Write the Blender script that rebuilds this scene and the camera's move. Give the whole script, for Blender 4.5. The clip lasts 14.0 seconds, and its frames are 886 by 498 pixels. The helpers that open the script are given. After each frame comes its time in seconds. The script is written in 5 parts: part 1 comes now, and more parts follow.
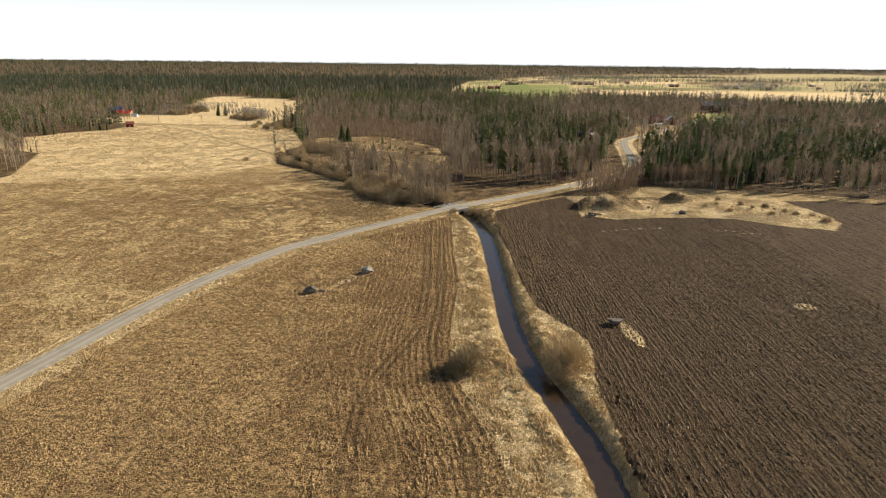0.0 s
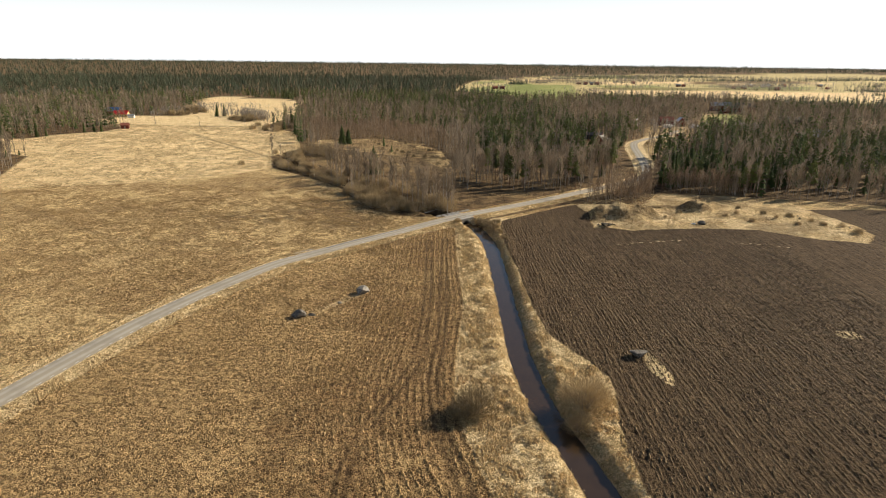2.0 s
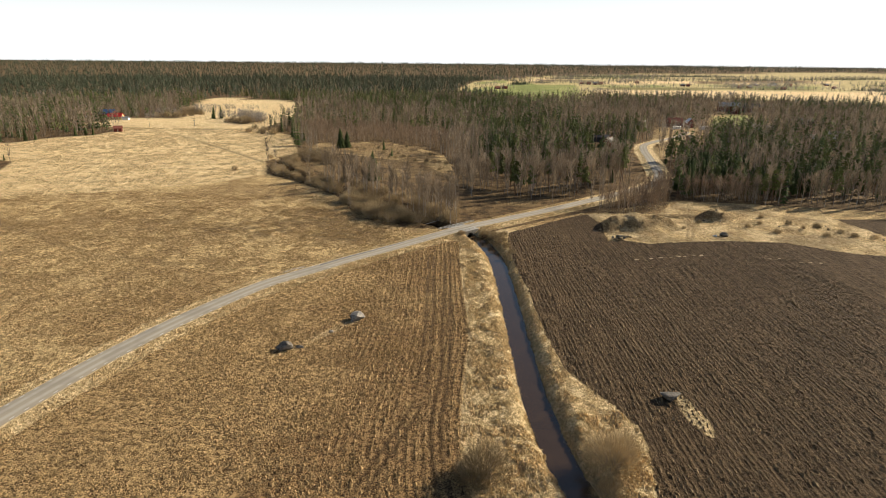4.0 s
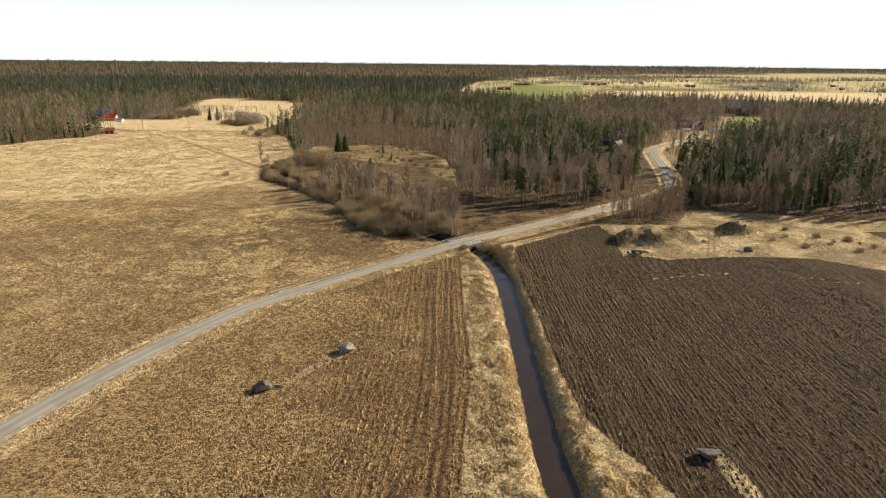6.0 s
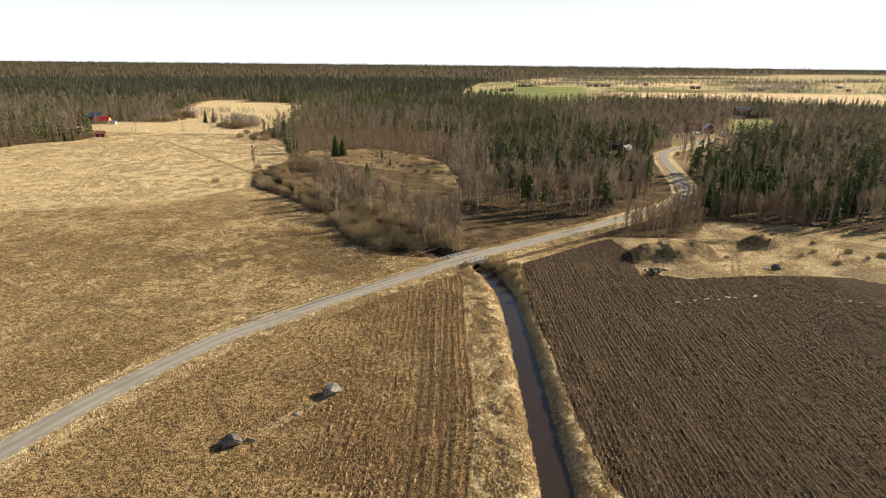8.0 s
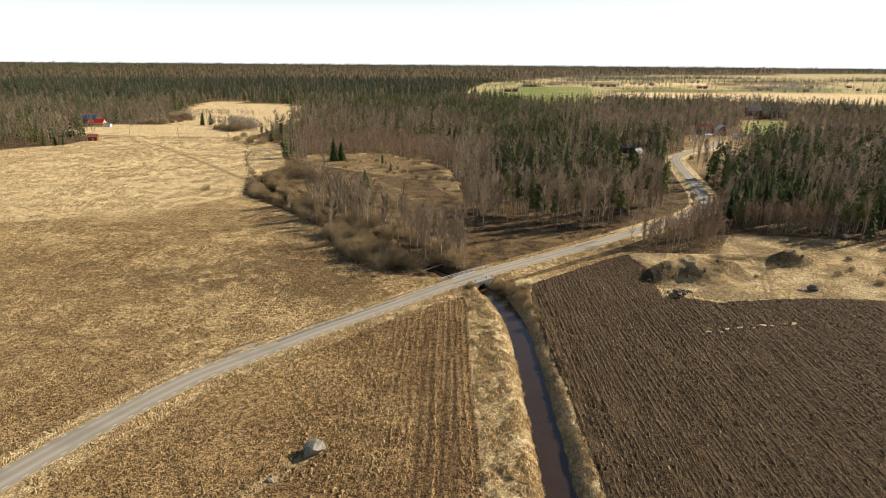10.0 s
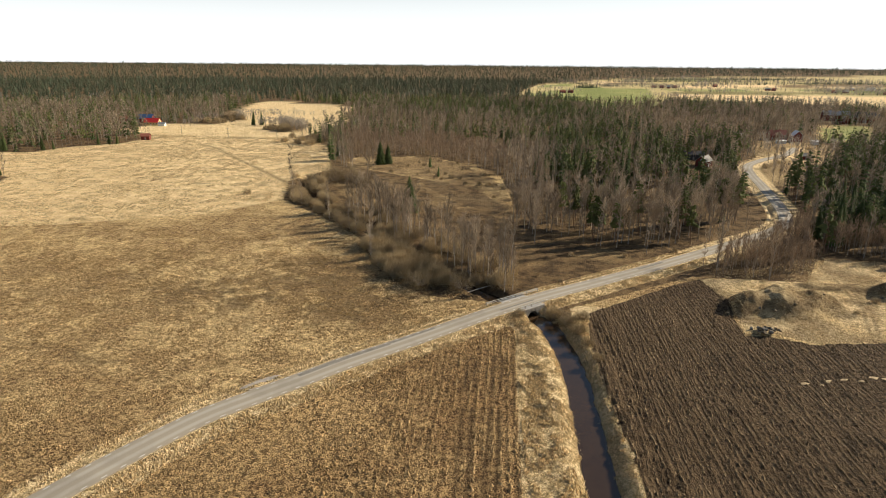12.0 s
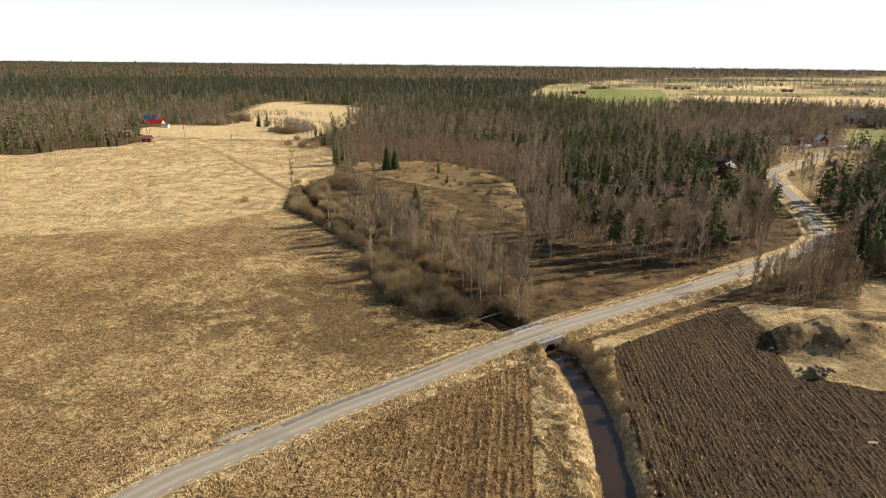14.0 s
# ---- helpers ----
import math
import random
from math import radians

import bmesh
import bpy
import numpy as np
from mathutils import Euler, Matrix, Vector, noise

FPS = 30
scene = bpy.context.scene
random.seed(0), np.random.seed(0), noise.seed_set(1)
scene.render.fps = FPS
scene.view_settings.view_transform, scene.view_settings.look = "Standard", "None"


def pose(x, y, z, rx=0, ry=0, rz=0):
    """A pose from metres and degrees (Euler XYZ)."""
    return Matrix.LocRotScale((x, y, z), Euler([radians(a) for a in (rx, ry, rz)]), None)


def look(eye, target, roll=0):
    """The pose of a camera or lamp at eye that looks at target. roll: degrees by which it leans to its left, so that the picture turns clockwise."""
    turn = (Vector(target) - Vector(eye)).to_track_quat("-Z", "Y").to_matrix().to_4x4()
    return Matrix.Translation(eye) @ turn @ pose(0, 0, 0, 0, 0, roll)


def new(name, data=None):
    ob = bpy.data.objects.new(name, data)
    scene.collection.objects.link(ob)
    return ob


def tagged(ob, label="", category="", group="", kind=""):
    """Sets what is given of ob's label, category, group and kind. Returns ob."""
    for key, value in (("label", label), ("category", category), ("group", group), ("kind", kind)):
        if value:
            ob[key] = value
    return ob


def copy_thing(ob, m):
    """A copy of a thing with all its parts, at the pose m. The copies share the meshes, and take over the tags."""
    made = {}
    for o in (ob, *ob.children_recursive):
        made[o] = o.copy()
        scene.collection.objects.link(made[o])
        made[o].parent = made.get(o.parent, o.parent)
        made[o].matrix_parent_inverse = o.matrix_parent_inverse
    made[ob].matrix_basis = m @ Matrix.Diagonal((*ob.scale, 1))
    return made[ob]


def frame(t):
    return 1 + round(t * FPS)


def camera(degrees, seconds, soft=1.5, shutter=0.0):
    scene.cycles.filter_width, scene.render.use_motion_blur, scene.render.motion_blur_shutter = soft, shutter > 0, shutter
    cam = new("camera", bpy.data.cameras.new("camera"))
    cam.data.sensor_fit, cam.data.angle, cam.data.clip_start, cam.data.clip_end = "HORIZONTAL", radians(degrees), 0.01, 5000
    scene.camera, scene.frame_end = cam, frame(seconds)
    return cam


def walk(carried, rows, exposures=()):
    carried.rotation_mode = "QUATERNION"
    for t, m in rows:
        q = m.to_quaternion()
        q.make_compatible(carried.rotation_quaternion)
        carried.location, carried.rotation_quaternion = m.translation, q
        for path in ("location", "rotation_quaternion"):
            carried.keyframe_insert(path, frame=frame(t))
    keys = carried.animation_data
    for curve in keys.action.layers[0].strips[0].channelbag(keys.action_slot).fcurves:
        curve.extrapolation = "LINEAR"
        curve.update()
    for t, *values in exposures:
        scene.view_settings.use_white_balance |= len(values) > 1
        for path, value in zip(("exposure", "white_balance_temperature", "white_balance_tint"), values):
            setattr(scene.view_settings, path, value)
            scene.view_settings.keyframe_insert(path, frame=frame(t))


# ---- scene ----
cam = camera(73.7, 14.0, soft=0.6)
PATH = [
    (0, (1.515, -11.548, 60.595), (1.475, -9.643, 59.989), 0.7),
    (0.5, (1.401, -7.469, 60.792), (1.358, -5.564, 60.184), 0.6),
    (1, (1.294, -3.414, 60.798), (1.249, -1.509, 60.189), 0.7),
    (1.5, (1.167, 0.727, 60.663), (1.12, 2.632, 60.055), 0.7),
    (2, (1.321, 4.666, 60.732), (1.269, 6.571, 60.124), 0.7),
    (2.5, (1.117, 8.857, 60.803), (1.064, 10.762, 60.195), 0.7),
    (5, (0.42, 29.887, 60.942), (0.357, 31.791, 60.334), 0.5),
    (5.5, (0.413, 34.231, 60.922), (0.348, 36.136, 60.314), 0.6),
    (6, (0.318, 38.487, 60.806), (0.252, 40.392, 60.199), 0.6),
    (6.5, (0.348, 42.77, 60.702), (0.279, 44.675, 60.096), 0.6),
    (7, (0.331, 47.147, 60.637), (0.26, 49.052, 60.032), 0.6),
    (7.5, (0.351, 51.398, 60.7), (0.278, 53.303, 60.095), 0.5),
    (8, (0.212, 55.536, 60.65), (0.139, 57.441, 60.047), 0.6),
    (10.5, (-0.052, 77.733, 60.936), (-0.15, 79.637, 60.332), 0.3),
    (11, (0.022, 82.589, 60.815), (-0.185, 84.484, 60.209), 0.5),
    (11.5, (-0.105, 87.1, 60.61), (-0.343, 88.992, 60.006), 0.5),
    (12, (-0.434, 91.378, 60.528), (-0.685, 93.268, 59.925), 0.5),
    (12.5, (-0.867, 95.766, 60.695), (-1.13, 97.654, 60.089), 0.5),
    (13, (-1.398, 100.003, 60.7), (-1.668, 101.891, 60.096), 0.6),
    (13.5, (-1.807, 104.303, 60.734), (-2.084, 106.189, 60.13), 0.5),
    (14, (-2.28, 108.354, 60.969), (-2.562, 110.239, 60.366), 0.6),
]
walk(cam, [(t, look(e, g, r)) for t, e, g, r in PATH], [(0, 0.52)])

# ---------------------------------------------------------------- light
SUN_EL, SUN_AZ = 27.0, 60.0          # elevation, and azimuth from +y towards +x, degrees
world = bpy.data.worlds.new("sky")
scene.world = world
world.use_nodes = True
wn = world.node_tree.nodes
sky = wn.new("ShaderNodeTexSky")
sky.sky_type = "NISHITA"
sky.sun_disc = False
sky.sun_elevation = radians(SUN_EL)
sky.sun_rotation = radians(SUN_AZ)
sky.air_density, sky.dust_density, sky.ozone_density = 1.0, 0.8, 1.0
wn["Background"].inputs["Strength"].default_value = 0.062
# thin white haze all round the horizon, thinning upwards
wco = wn.new("ShaderNodeTexCoord")
wsep = wn.new("ShaderNodeSeparateXYZ")
wramp = wn.new("ShaderNodeMapRange")
wramp.interpolation_type = "SMOOTHSTEP"
wramp.inputs["From Min"].default_value, wramp.inputs["From Max"].default_value = 0.0, 0.24
wramp.inputs["To Min"].default_value, wramp.inputs["To Max"].default_value = 0.93, 0.0
wmix = wn.new("ShaderNodeMix")
wmix.data_type = "RGBA"
wmix.inputs[7].default_value = (13.2, 13.5, 13.7, 1)
world.node_tree.links.new(wco.outputs["Generated"], wsep.inputs[0])
world.node_tree.links.new(wsep.outputs["Z"], wramp.inputs["Value"])
world.node_tree.links.new(wramp.outputs["Result"], wmix.inputs["Factor"])
world.node_tree.links.new(sky.outputs[0], wmix.inputs[6])
world.node_tree.links.new(wmix.outputs[2], wn["Background"].inputs["Color"])

sun = new("sun", bpy.data.lights.new("sun", "SUN"))
sun.data.energy, sun.data.angle, sun.data.color = 4.9, radians(0.55), (1.0, 0.88, 0.70)
sa, se = radians(SUN_AZ), radians(SUN_EL)
sun.matrix_world = look((math.sin(sa) * math.cos(se) * 300, math.cos(sa) * math.cos(se) * 300, 300 * math.sin(se)), (0, 0, 0))

# ---------------------------------------------------------------- materials


def material(name, rough=0.9, metal=0.0, spec=0.3):
    m = bpy.data.materials.new(name)
    m.use_nodes = True
    b = m.node_tree.nodes["Principled BSDF"]
    b.inputs["Roughness"].default_value = rough
    b.inputs["Metallic"].default_value = metal
    b.inputs["Specular IOR Level"].default_value = spec
    return m


class Net:
    """A short way to wire nodes."""

    def __init__(self, m):
        self.t, self.m = m.node_tree, m
        self.bsdf = self.t.nodes["Principled BSDF"]
        self.co = self.t.nodes.new("ShaderNodeTexCoord").outputs["Object"]

    def put(self, socket, value):
        if hasattr(value, "is_linked"):
            self.t.links.new(value, socket)
        else:
            socket.default_value = value

    def noise(self, scale, detail=4.0, rough=0.6, co=None, stretch=None):
        n = self.t.nodes.new("ShaderNodeTexNoise")
        n.inputs["Scale"].default_value, n.inputs["Detail"].default_value, n.inputs["Roughness"].default_value = scale, detail, rough
        src = co or self.co
        if stretch:
            mp = self.t.nodes.new("ShaderNodeMapping")
            mp.inputs["Scale"].default_value = stretch
            self.t.links.new(src, mp.inputs["Vector"])
            src = mp.outputs[0]
        self.t.links.new(src, n.inputs["Vector"])
        return n.outputs["Fac"]

    def step(self, value, lo, hi):
        r = self.t.nodes.new("ShaderNodeMapRange")
        r.interpolation_type = "SMOOTHSTEP"
        self.put(r.inputs["Value"], value)
        r.inputs["From Min"].default_value, r.inputs["From Max"].default_value = lo, hi
        return r.outputs["Result"]

    def mix(self, fac, a, b):
        n = self.t.nodes.new("ShaderNodeMix")
        n.data_type = "RGBA"
        self.put(n.inputs["Factor"], fac)
        self.put(n.inputs[6], a if hasattr(a, "is_linked") else (*a, 1))
        self.put(n.inputs[7], b if hasattr(b, "is_linked") else (*b, 1))
        return n.outputs[2]

    def math(self, op, a, b=0.0):
        n = self.t.nodes.new("ShaderNodeMath")
        n.operation = op
        self.put(n.inputs[0], a)
        self.put(n.inputs[1], b)
        return n.outputs[0]

    def attr(self, name):
        n = self.t.nodes.new("ShaderNodeAttribute")
        n.attribute_name = name
        return n

    def split(self, colour):
        n = self.t.nodes.new("ShaderNodeSeparateColor")
        self.t.links.new(colour, n.inputs[0])
        return n.outputs

    def bump(self, height, distance, strength=1.0):
        n = self.t.nodes.new("ShaderNodeBump")
        n.inputs["Distance"].default_value, n.inputs["Strength"].default_value = distance, strength
        self.put(n.inputs["Height"], height)
        self.t.links.new(n.outputs[0], self.bsdf.inputs["Normal"])

    def colour(self, c):
        self.put(self.bsdf.inputs["Base Color"], c if hasattr(c, "is_linked") else (*c, 1))

    def island(self):
        return self.t.nodes.new("ShaderNodeNewGeometry").outputs["Random Per Island"]

    def each(self):
        return self.t.nodes.new("ShaderNodeObjectInfo").outputs["Random"]


def plain(name, c1, c2, scale=3.0, rough=0.9, bump=0.0, metal=0.0, spec=0.3, fine=None, spread=None):
    """Two colours mixed by grain at two scales; spread varies from object to object."""
    m = material(name, rough, metal, spec)
    n = Net(m)
    f = n.math("ADD", n.math("MULTIPLY", n.noise(scale), 0.6), n.math("MULTIPLY", n.noise(fine or scale * 7), 0.4))
    c = n.mix(n.step(f, 0.32, 0.68), c1, c2)
    if spread:
        c = n.mix(n.math("MULTIPLY", n.each(), 0.7), c, spread)
    n.colour(c)
    if bump:
        n.bump(f, bump)
    return m


def foliage(name, c1, c2, c3, rough=0.8, thin=0.35, spread=(0.62, 1.3)):
    """Twigs, needles and blades: every piece a little different, every plant of its own tone, some light passing through."""
    m = material(name, rough, 0.0, 0.15)
    n = Net(m)
    tone = n.math("FRACT", n.math("ADD", n.attr("tone").outputs["Fac"], n.each()))
    c = n.mix(n.island(), c1, c2)
    c = n.mix(n.step(n.noise(0.05, 2.0), 0.4, 0.65), c, c3)
    dim = n.t.nodes.new("ShaderNodeMix")
    dim.data_type, dim.blend_type = "RGBA", "MULTIPLY"
    dim.inputs["Factor"].default_value = 1.0
    n.put(dim.inputs[6], c)
    level = n.math("ADD", n.math("MULTIPLY", tone, spread[1] - spread[0]), spread[0])
    n.put(dim.inputs[7], n.mix(1.0, level, level))
    n.colour(dim.outputs[2])
    if thin:
        leaf, both = n.t.nodes.new("ShaderNodeBsdfTranslucent"), n.t.nodes.new("ShaderNodeMixShader")
        n.put(leaf.inputs["Color"], dim.outputs[2])
        both.inputs[0].default_value = thin
        n.t.links.new(n.bsdf.outputs[0], both.inputs[1])
        n.t.links.new(leaf.outputs[0], both.inputs[2])
        n.t.links.new(both.outputs[0], n.t.nodes["Material Output"].inputs["Surface"])
    return m


M_TWIG = foliage("bare_twigs", (0.25, 0.19, 0.125), (0.46, 0.375, 0.275), (0.31, 0.24, 0.16), thin=0.15, spread=(0.5, 1.3))
M_TWIG_OLIVE = foliage("willow_twigs", (0.29, 0.215, 0.115), (0.49, 0.385, 0.225), (0.37, 0.265, 0.135), thin=0.15)
M_TWIG_RED = foliage("sapling_twigs", (0.25, 0.175, 0.11), (0.41, 0.31, 0.21), (0.30, 0.21, 0.135), thin=0.15)
M_NEEDLE = foliage("spruce_needles", (0.070, 0.098, 0.034), (0.135, 0.166, 0.056), (0.088, 0.118, 0.043), thin=0.45)
M_PINE = foliage("pine_needles", (0.12, 0.14, 0.044), (0.20, 0.215, 0.072), (0.14, 0.16, 0.058), thin=0.45)
M_BIRCH = plain("birch_bark", (0.55, 0.50, 0.43), (0.20, 0.17, 0.14), 1.6, 0.8, 0.0)
M_BARK = plain("grey_bark", (0.27, 0.215, 0.16), (0.46, 0.39, 0.31), 1.3, 0.9)
M_PBARK = plain("pine_bark", (0.26, 0.14, 0.075), (0.18, 0.12, 0.085), 1.2, 0.9)
M_GRASS = foliage("dry_grass_blades", (0.62, 0.47, 0.25), (0.90, 0.73, 0.44), (0.74, 0.58, 0.32))
M_STRAW = foliage("stubble_straw", (0.42, 0.29, 0.145), (0.80, 0.60, 0.33), (0.56, 0.40, 0.20))
M_TUSSOCK = foliage("pale_grass_tussock", (0.60, 0.45, 0.23), (0.90, 0.71, 0.42), (0.70, 0.53, 0.28), thin=0.5, spread=(0.6, 1.1))
M_WEEDS = foliage("brown_weed_clump", (0.30, 0.195, 0.09), (0.74, 0.52, 0.255), (0.48, 0.325, 0.15), thin=0.4, spread=(0.5, 1.2))
M_CLOD = foliage("ploughed_clod", (0.092, 0.062, 0.031), (0.285, 0.198, 0.104), (0.168, 0.115, 0.060), thin=0.0, spread=(0.6, 1.35))
# needles and twigs of far trees: bluer, greyer base colours standing in for haze
M_FARNEEDLE = foliage("hazed_needles", (0.066, 0.090, 0.056), (0.128, 0.154, 0.086), (0.085, 0.112, 0.072), thin=0.45)
M_FARTWIG = foliage("hazed_twigs", (0.27, 0.235, 0.195), (0.47, 0.42, 0.36), (0.33, 0.285, 0.24))
M_ROCK = plain("granite", (0.12, 0.11, 0.095), (0.36, 0.325, 0.27), 1.2, 0.85, 0.05)
M_DARKROCK = plain("dark_granite", (0.07, 0.06, 0.05), (0.25, 0.22, 0.175), 1.4, 0.85, 0.05)
M_STONE = plain("bridge_stone", (0.20, 0.18, 0.15), (0.38, 0.34, 0.28), 1.5, 0.9, 0.03, spread=(0.16, 0.15, 0.13))
M_CONC = plain("grey_concrete", (0.35, 0.33, 0.30), (0.48, 0.46, 0.42), 1.2, 0.9, 0.01)
M_WOODGREY = plain("weathered_wood", (0.30, 0.27, 0.22), (0.44, 0.41, 0.36), 4.0, 0.85)
M_STEEL = plain("dull_steel_rail", (0.42, 0.42, 0.40), (0.55, 0.55, 0.53), 4.0, 0.5, metal=0.6)
M_REDWALL = plain("falu_red_boards", (0.15, 0.036, 0.026), (0.21, 0.055, 0.04), 1.0, 0.85)
M_REDROOF = plain("bright_red_roof_sheet", (0.50, 0.025, 0.025), (0.60, 0.045, 0.04), 0.8, 0.45)
M_BLUEROOF = plain("blue_roof_sheet", (0.05, 0.11, 0.24), (0.08, 0.16, 0.32), 0.8, 0.45)
M_TILE = plain("brown_red_roof_tiles", (0.22, 0.075, 0.05), (0.33, 0.12, 0.08), 1.0, 0.8)
M_GREYROOF = plain("grey_metal_roof", (0.20, 0.21, 0.22), (0.32, 0.33, 0.34), 0.7, 0.5)
M_DARKROOF = plain("dark_felt_roof", (0.05, 0.05, 0.055), (0.10, 0.095, 0.09), 0.8, 0.8)
M_YELLOW = plain("yellow_boards", (0.62, 0.47, 0.20), (0.72, 0.57, 0.28), 1.0, 0.8)
M_WHITE = plain("white_paint", (0.74, 0.73, 0.70), (0.82, 0.81, 0.79), 1.0, 0.7)
M_GLASS = plain("dark_window_glass", (0.03, 0.035, 0.04), (0.05, 0.055, 0.06), 1.0, 0.1, spec=0.6)
M_BRICK = plain("chimney_brick", (0.25, 0.10, 0.07), (0.34, 0.16, 0.11), 3.0, 0.9)
M_LINE = plain("road_paint", (0.62, 0.61, 0.58), (0.80, 0.79, 0.76), 2.5, 0.7)
M_PATCH = plain("dark_asphalt_patch", (0.17, 0.155, 0.13), (0.27, 0.245, 0.205), 0.8, 0.9)
M_LITTER = plain("straw_litter", (0.24, 0.17, 0.09), (0.58, 0.44, 0.25), 2.5, 0.95, 0.05)
M_SOIL = plain("bare_mound_soil", (0.07, 0.055, 0.04), (0.27, 0.21, 0.12), 0.35, 0.95, 0.12)


def ground_material():
    m = material("ground_cover", 0.95, 0.0, 0.1)
    n = Net(m)
    za, zb = n.split(n.attr("zone_a").outputs["Color"]), n.split(n.attr("zone_b").outputs["Color"])
    row = n.attr("row").outputs["Fac"]
    dark_soil = n.attr("bed").outputs["Fac"]
    big, mid, fine, tiny = n.noise(0.022, 5.0, 0.62), n.noise(0.16, 5.0, 0.65), n.noise(0.9, 5.0, 0.7), n.noise(3.6, 3.0, 0.7)
    grain = n.math("ADD", n.math("MULTIPLY", fine, 0.55), n.math("MULTIPLY", tiny, 0.45))
    gs = n.step(grain, 0.43, 0.57)
    # rough meadow: straw over brown thatch
    straw = n.mix(gs, (0.33, 0.222, 0.098), (0.89, 0.66, 0.33))
    thatch = n.mix(gs, (0.111, 0.065, 0.030), (0.594, 0.404, 0.187))
    mixer = n.math("ADD", n.math("MULTIPLY", big, 0.6), n.math("MULTIPLY", mid, 0.4))
    c = n.mix(n.step(mixer, 0.42, 0.58), straw, thatch)
    # stubble in rows: furrows coloured darker, partly bare soil, partly painted shade
    wob = n.math("ADD", n.math("MULTIPLY", n.math("SUBTRACT", mid, 0.5), 1.5), n.math("MULTIPLY", n.math("SUBTRACT", fine, 0.5), 0.95))
    wave = n.math("SINE", n.math("MULTIPLY", n.math("ADD", row, wob), n.math("DIVIDE", 6.2832, n.math("ADD", n.math("MULTIPLY", za[1], 0.47), 0.98))))
    wave = n.math("ADD", n.math("MULTIPLY", wave, 0.5), 0.5)
    shown = n.math("MULTIPLY", n.step(n.noise(0.07, 5.0, 0.7), 0.30, 0.62), n.step(n.math("ADD", row, n.math("MULTIPLY", n.math("SUBTRACT", big, 0.5), 40.0)), 36.0, 12.0))
    ruts = n.math("MULTIPLY", n.math("SUBTRACT", wave, 0.5), n.math("ADD", n.math("MULTIPLY", shown, 0.62), 0.03))
    rowmix = n.math("ADD", n.math("MULTIPLY", ruts, 0.5), gs)
    stub = n.mix(rowmix, (0.085, 0.049, 0.024), (0.445, 0.281, 0.126))
    stub2 = n.mix(rowmix, (0.148, 0.091, 0.041), (0.678, 0.463, 0.213))
    stub = n.mix(n.step(n.math("ADD", mixer, n.math("MULTIPLY", n.step(row, 10.0, 50.0), 0.14)), 0.48, 0.62), stub, stub2)
    c = n.mix(za[1], c, stub)
    # ploughed soil
    streak = n.step(n.noise(1.0, 3.0, 0.6, stretch=(1.15, 0.05, 1.0)), 0.36, 0.64)
    ploughed = n.math("ADD", n.math("MULTIPLY", streak, 0.75), n.math("MULTIPLY", wave, 0.25))
    soil = n.mix(n.math("ADD", n.math("MULTIPLY", ploughed, 0.55), n.math("MULTIPLY", gs, 0.45)), (0.028, 0.018, 0.010), (0.207, 0.138, 0.075))
    soil = n.mix(n.math("MULTIPLY", n.step(mid, 0.50, 0.72), n.step(grain, 0.50, 0.64)), soil, (0.286, 0.197, 0.100))
    soil = n.mix(n.math("MULTIPLY", n.step(big, 0.42, 0.64), 0.25), soil, n.mix(gs, (0.074, 0.049, 0.030), (0.201, 0.138, 0.078)))
    c = n.mix(za[0], c, n.mix(0.16, soil, (0.012, 0.009, 0.006)))
    # pale dead grass on banks and verges
    pale = n.mix(gs, (0.46, 0.33, 0.16), (0.92, 0.73, 0.43))
    pale = n.mix(n.math("MULTIPLY", n.step(mid, 0.5, 0.66), 0.4), pale, n.mix(gs, (0.180, 0.113, 0.048), (0.657, 0.463, 0.217)))
    c = n.mix(za[2], c, pale)
    # mown straw field
    far = n.mix(n.step(n.math("ADD", n.math("MULTIPLY", mid, 0.5), n.math("MULTIPLY", fine, 0.5)), 0.40, 0.60), (0.70, 0.51, 0.25), (0.92, 0.71, 0.40))
    far = n.mix(n.math("MULTIPLY", n.step(big, 0.56, 0.68), n.step(mid, 0.5, 0.62)), far, (0.297, 0.177, 0.074))
    c = n.mix(zb[0], c, far)
    # woodland floor
    floor = n.mix(n.step(n.math("ADD", n.math("MULTIPLY", mid, 0.6), n.math("MULTIPLY", grain, 0.4)), 0.38, 0.62), (0.060, 0.040, 0.022), (0.25, 0.165, 0.080))
    c = n.mix(zb[1], c, floor)
    green = n.mix(n.step(n.noise(0.01, 3.0), 0.35, 0.65), (0.24, 0.27, 0.085), (0.34, 0.34, 0.12))
    c = n.mix(zb[2], c, green)
    # dark brown soil: stream bed, ditch bottom, field edge and wheel ruts
    c = n.mix(dark_soil, c, n.mix(gs, (0.048, 0.030, 0.016), (0.106, 0.069, 0.035)))
    n.colour(c)
    rows_h = n.math("ADD", n.math("MULTIPLY", n.math("MULTIPLY", ruts, 1.5), za[1]), n.math("MULTIPLY", n.math("MULTIPLY", ploughed, 1.3), za[0]))
    n.bump(n.math("ADD", n.math("ADD", rows_h, n.math("MULTIPLY", grain, 3.6)), n.math("MULTIPLY", mid, 1.5)), 0.36)
    return m


